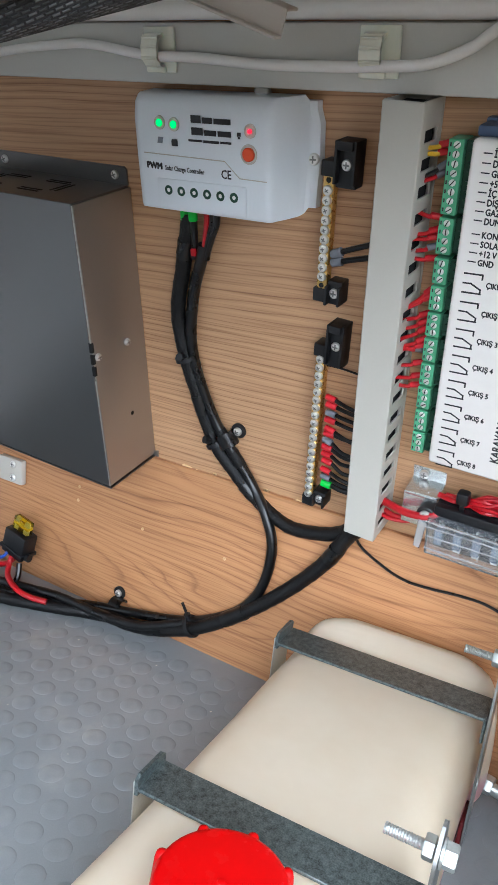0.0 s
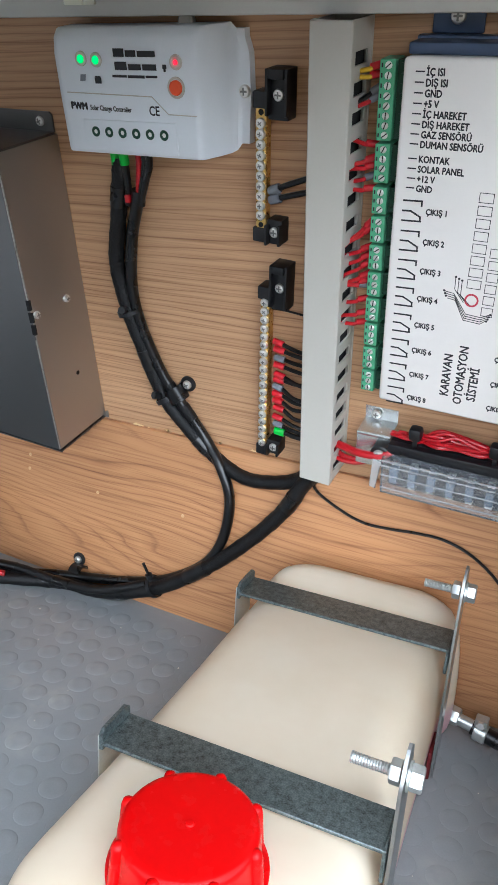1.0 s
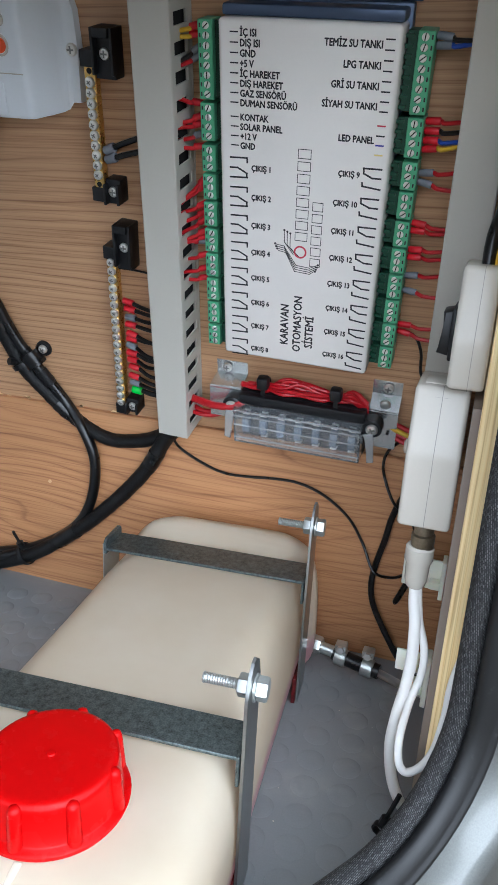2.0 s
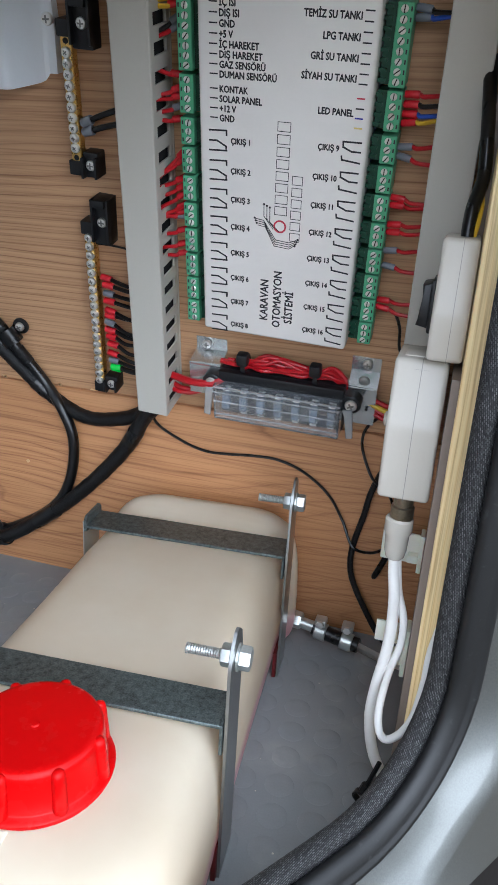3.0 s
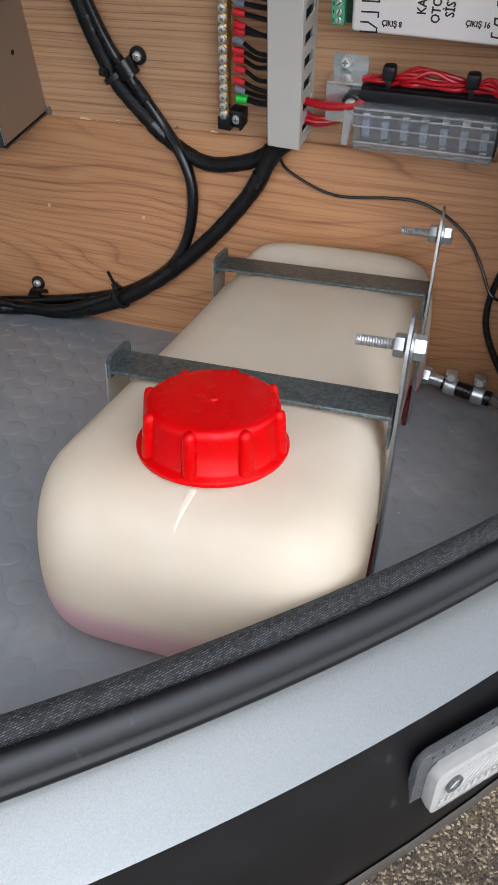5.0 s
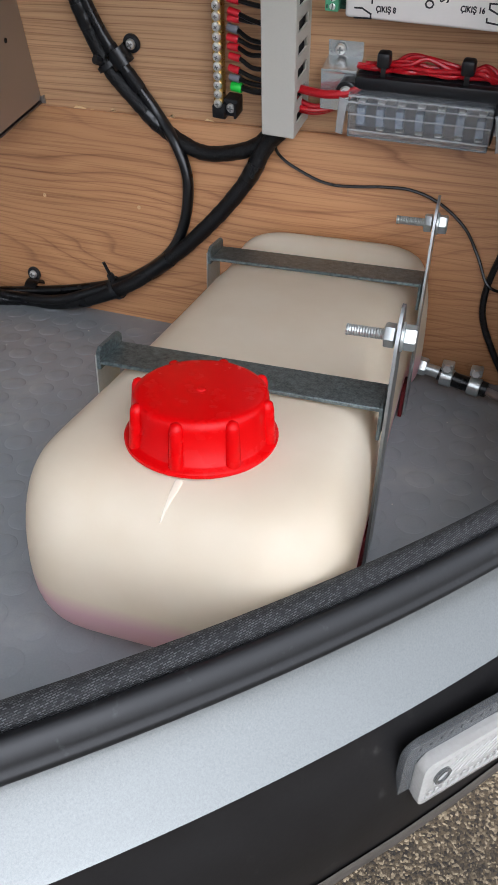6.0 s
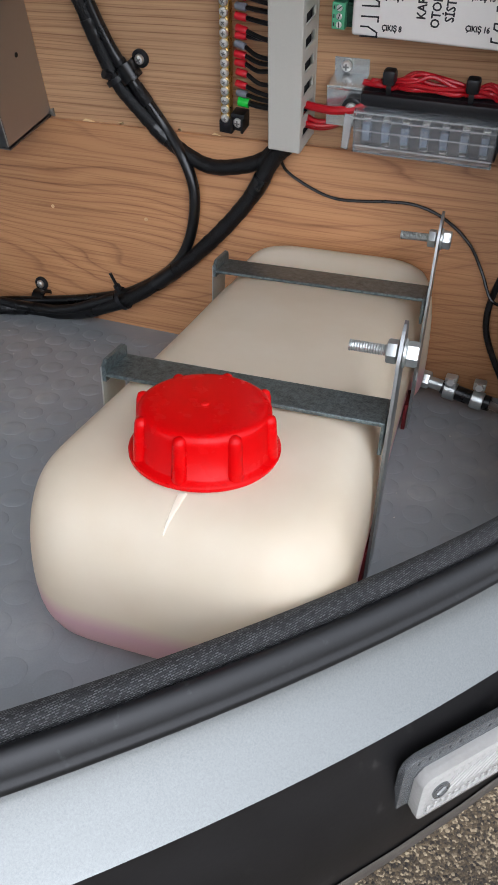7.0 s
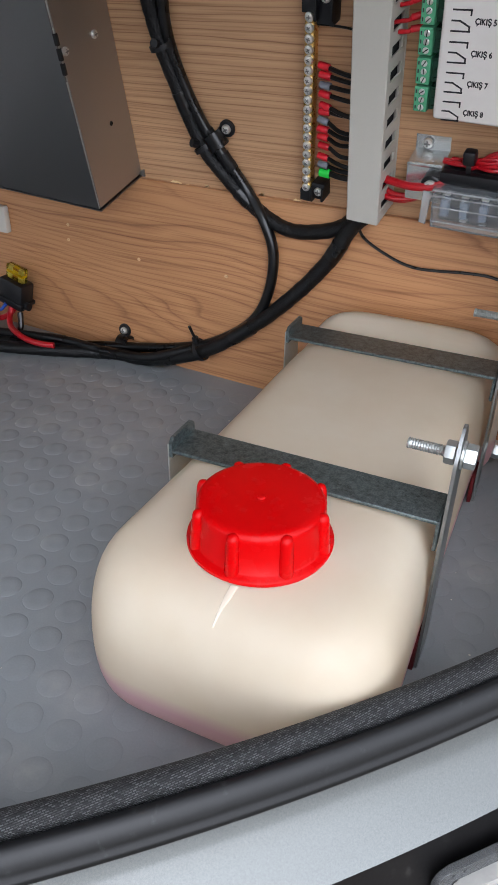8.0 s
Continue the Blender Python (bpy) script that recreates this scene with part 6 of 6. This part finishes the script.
part("mark", revolve(B(), [(0.0022, 0), (0.0022, 0.0002), (0.0016, 0.0002), (0.0016, 0)], 18, aim((-0.0109, 0.0160, 0.0140), (-0.02, 0.0160, 0.0120)), False), WHITE_PLASTIC, rk)
part("lug", box(B(), -0.0140, -0.0050, 0.012, 0.026, -0.0030, -0.0010, 0.0006), WHITE_PLASTIC, sw)
alone("white_cable", hose(B(), [(0.1385, -0.1070, 0.1180), (0.1395, -0.1090, 0.1080), (0.1412, -0.1120, 0.0990), (0.1420, -0.1150, 0.0850), (0.1412, -0.1180, 0.0720), (0.1392, -0.1200, 0.0570), (0.1386, -0.1210, 0.0420), (0.1417, -0.1220, 0.0250), (0.1480, -0.1230, 0.0120), (0.1540, -0.1240, 0.0040)], 0.0025, 12, 8), WHITE_CABLE, HERE, "white cable hanging from a plug beside raw pine", "cable", "white cables")
alone("white_cable", hose(B(), [(0.1400, -0.1070, 0.1150), (0.1425, -0.1100, 0.1010), (0.1465, -0.1130, 0.0890), (0.1468, -0.1160, 0.0780), (0.1440, -0.1210, 0.0670), (0.1425, -0.1320, 0.0590), (0.1432, -0.1390, 0.0535), (0.1455, -0.1405, 0.0490), (0.1489, -0.1405, 0.0490), (0.1534, -0.1405, 0.0546), (0.1566, -0.1405, 0.0635), (0.1584, -0.1400, 0.0790), (0.1591, -0.1390, 0.0950), (0.163, -0.137, 0.115)], 0.0017, 12, 8), WHITE_CABLE, HERE, "thinner white cable bent up over the pine edge", "cable", "white cables")
for m, tall, name in ((T((0.1500, -0.1060, 0.0700)), 0.020, "a"), (T((0.1500, -0.0380, 0.0835)), 0.018, "b")):
    cl = thing("cable_clip", m, "white plastic cable clip stuck to a side board", "cable clip", "cable clips")
    part("base", box(B(), -0.0020, 0.0003, -0.0050, 0.0050, -tall * 0.6, tall * 0.6, 0.0005), IVORY_CLIP, cl)
    part("jaw", box(B(), -0.0075, -0.0018, -0.0040, 0.0030, -tall * 0.35, -tall * 0.1, 0.0008), IVORY_CLIP, cl)
    part("flag", box(B(), -0.0150, -0.0050, 0.0010, 0.0024, 0.0005, tall * 0.55, 0.0004) if name == "a" else box(B(), -0.0215, -0.0018, 0.0010, 0.0024, -0.0085, 0.0085, 0.0005), IVORY_CLIP, cl)
alone("black_cable", hose(B(), [(0.1478, -0.1000, 0.2440), (0.1480, -0.0960, 0.2560), (0.1502, -0.0880, 0.2680), (0.1490, -0.0830, 0.2840), (0.1460, -0.0700, 0.3100)], 0.0026, 12, 8), BLACK_PVC, HERE, "black cable rising behind a switch box", "cable")
alone("yellow_wire", hose(B(), [(0.1495, -0.1000, 0.2440), (0.1508, -0.0980, 0.2520), (0.1510, -0.0900, 0.2600), (0.1480, -0.0800, 0.2660)], 0.0009, 8, 8), YELLOW_WIRE, HERE, "thin yellow wire beside a black cable", "wire")
zt = zip_tie((0.1400, -0.1300, 0.0040), (0.1440, -0.1200, 0.0060), 0.0030, (0.0060, 0.0040, 0.0180), "black cable tie lying on the floor mat")

# ---------------------------------------------------------------- cables and clips on the top beam
alone("white_cable", hose(B(), [at(x, s, d) for x, s, d in ((-0.300, 0.245, 0.018), (-0.2220, 0.2515, 0.018), (-0.1920, 0.2530, 0.0175), (-0.1650, 0.2530, 0.0172), (-0.1270, 0.2475, 0.0195), (-0.0985, 0.2458, 0.0190), (-0.0650, 0.2425, 0.0180), (-0.0250, 0.2410, 0.0185), (-0.0050, 0.2410, 0.0200), (0.0110, 0.2415, 0.0190), (0.0270, 0.2465, 0.0180), (0.0400, 0.2540, 0.018), (0.070, 0.262, 0.020))], 0.0022, 12, 8), WHITE_CABLE, HERE, "thin white cable held by clips along a grey beam", "cable", "white cables")
for x, s in ((-0.1215, 0.2490), (-0.0105, 0.2455)):
    cl = thing("cable_clip", on_panel(x, s, -2.2, 0.0148), "ivory plastic cable clip stuck on a grey beam", "cable clip", "cable clips")
    part("base", box(B(), -0.0088, 0.0088, -0.0092, 0.0098, 0.0, 0.0016, 0.0006), IVORY_CLIP, cl)
    bm = B()
    sheet(bm, -0.0062, 0.0030, [(0.0075, 0.0016), (0.0062, 0.0062), (0.0020, 0.0078), (-0.0030, 0.0078), (-0.0062, 0.0050), (-0.0075, 0.0016)], 0.0014)
    part("strap", bm, IVORY_CLIP, cl, smooth=None)
    part("lip", box(B(), -0.0070, 0.0036, -0.0092, -0.0068, 0.0012, 0.0034, 0.0005), IVORY_CLIP, cl)
bar_m = on_panel(-0.0400, 0.2575, 0, 0.040)
bar = thing("stay_bar", bar_m, "pale beige folded metal stay above the beam", "stay")
for w0, w1, z0, z1 in ((-0.0050, 0.0050, 0.0, 0.0012), (-0.0056, -0.0044, -0.008, 0.0012), (0.0040, 0.0052, 0.0, 0.0050)):
    ob = part("web", box(B(), 0.0, 0.16, w0, w1, z0, z1, 0.0003, 1), mat("beige_paint", lin(206, 198, 188), 0.45, vary=0.05, bump=0.02), bar)
    ob.matrix_basis = Matrix.Rotation(radians(160), 4, "Z")

# ---------------------------------------------------------------- inline fuse at the foot of the board
fz = thing("inline_fuse", T((-0.2830, -0.0200, 0.0390)) @ Matrix.Rotation(radians(14), 4, "Y") @ Matrix.Diagonal((0.86, 0.86, 0.86, 1)), "black inline fuse holder with a yellow blade fuse", "fuse holder")
part("socket", box(B(), -0.0130, 0.0130, -0.0080, 0.0080, -0.0140, 0.0110, 0.0018), BLACK_PLASTIC, fz)
part("collar", box(B(), -0.0145, 0.0145, -0.0092, 0.0092, -0.0100, -0.0060, 0.0010), BLACK_PLASTIC, fz)
fy = part("blade_fuse", box(B(), -0.0095, 0.0095, -0.0035, 0.0035, 0.0105, 0.0240, 0.0012), YELLOW_CLEAR, fz, "transparent yellow blade fuse")
for x in (-0.0055, 0.0055):
    part("fuse_pin", box(B(), x - 0.0022, x + 0.0022, -0.0006, 0.0006, 0.0105, 0.0220), NICKEL, fy)
part("fuse_bar", box(B(), -0.0090, 0.0090, -0.0030, 0.0030, 0.0165, 0.0185), mat("yellow_plastic", lin(220, 196, 20), 0.4, bump=0.02), fy)
part("side_lug", rod(B(), (0.0125, -0.002, -0.009), (0.0175, -0.002, -0.008), 0.0036, 12), BLACK_PLASTIC, fz)
alone("red_wire", hose(B(), [(-0.2850, -0.0240, 0.0290), (-0.2860, -0.0270, 0.0220), (-0.2800, -0.0340, 0.0165), (-0.2680, -0.0400, 0.0150), (-0.2560, -0.0420, 0.0130), (-0.2450, -0.0400, 0.0115), (-0.2360, -0.0360, 0.0105)], 0.0022, 10, 8), RED_WIRE, HERE, "red wire from an inline fuse into a loom", "wire", "fuse leads")
alone("red_wire", hose(B(), [(-0.2840, -0.0220, 0.0270), (-0.2930, -0.0230, 0.0180), (-0.3060, -0.0260, 0.0140), (-0.3300, -0.0330, 0.0150)], 0.0022, 10, 8), RED_WIRE, HERE, "red wire from an inline fuse into a loom", "wire", "fuse leads")
alone("black_wire", hose(B(), [(-0.2740, -0.0280, 0.0260), (-0.2720, -0.0320, 0.0150), (-0.2780, -0.0360, 0.0080), (-0.2950, -0.0400, 0.0090), (-0.3300, -0.0480, 0.0120)], 0.0022, 10, 8), BLACK_PVC, HERE, "black wire curled under an inline fuse", "wire")
alone("blue_wire", hose(B(), [(-0.2890, -0.0260, 0.0300), (-0.2950, -0.0280, 0.0240), (-0.3080, -0.0290, 0.0220), (-0.33, -0.032, 0.022)], 0.0014, 8, 8), BLUE_WIRE, HERE, "blue wire beside an inline fuse", "wire")
wb = thing("corner_bracket", on_low(-0.3100, 0.0870), "white plastic corner bracket with two screws", "bracket")
part("plate", box(B(), -0.0140, 0.0120, -0.0105, 0.0100, 0.0004, 0.0060, 0.0016), WHITE_PLASTIC, wb)
for y in (0.0055, -0.0055):
    sc = part("screw", screw_head(B(), T((0.0025, y, 0.0060)), 0.0030, 0.0012), NICKEL, wb)
    part("recess", slots(B(), T((0.0025, y, 0.0060)), 0.0030, 0.0012), RECESS_SHADE, sc)
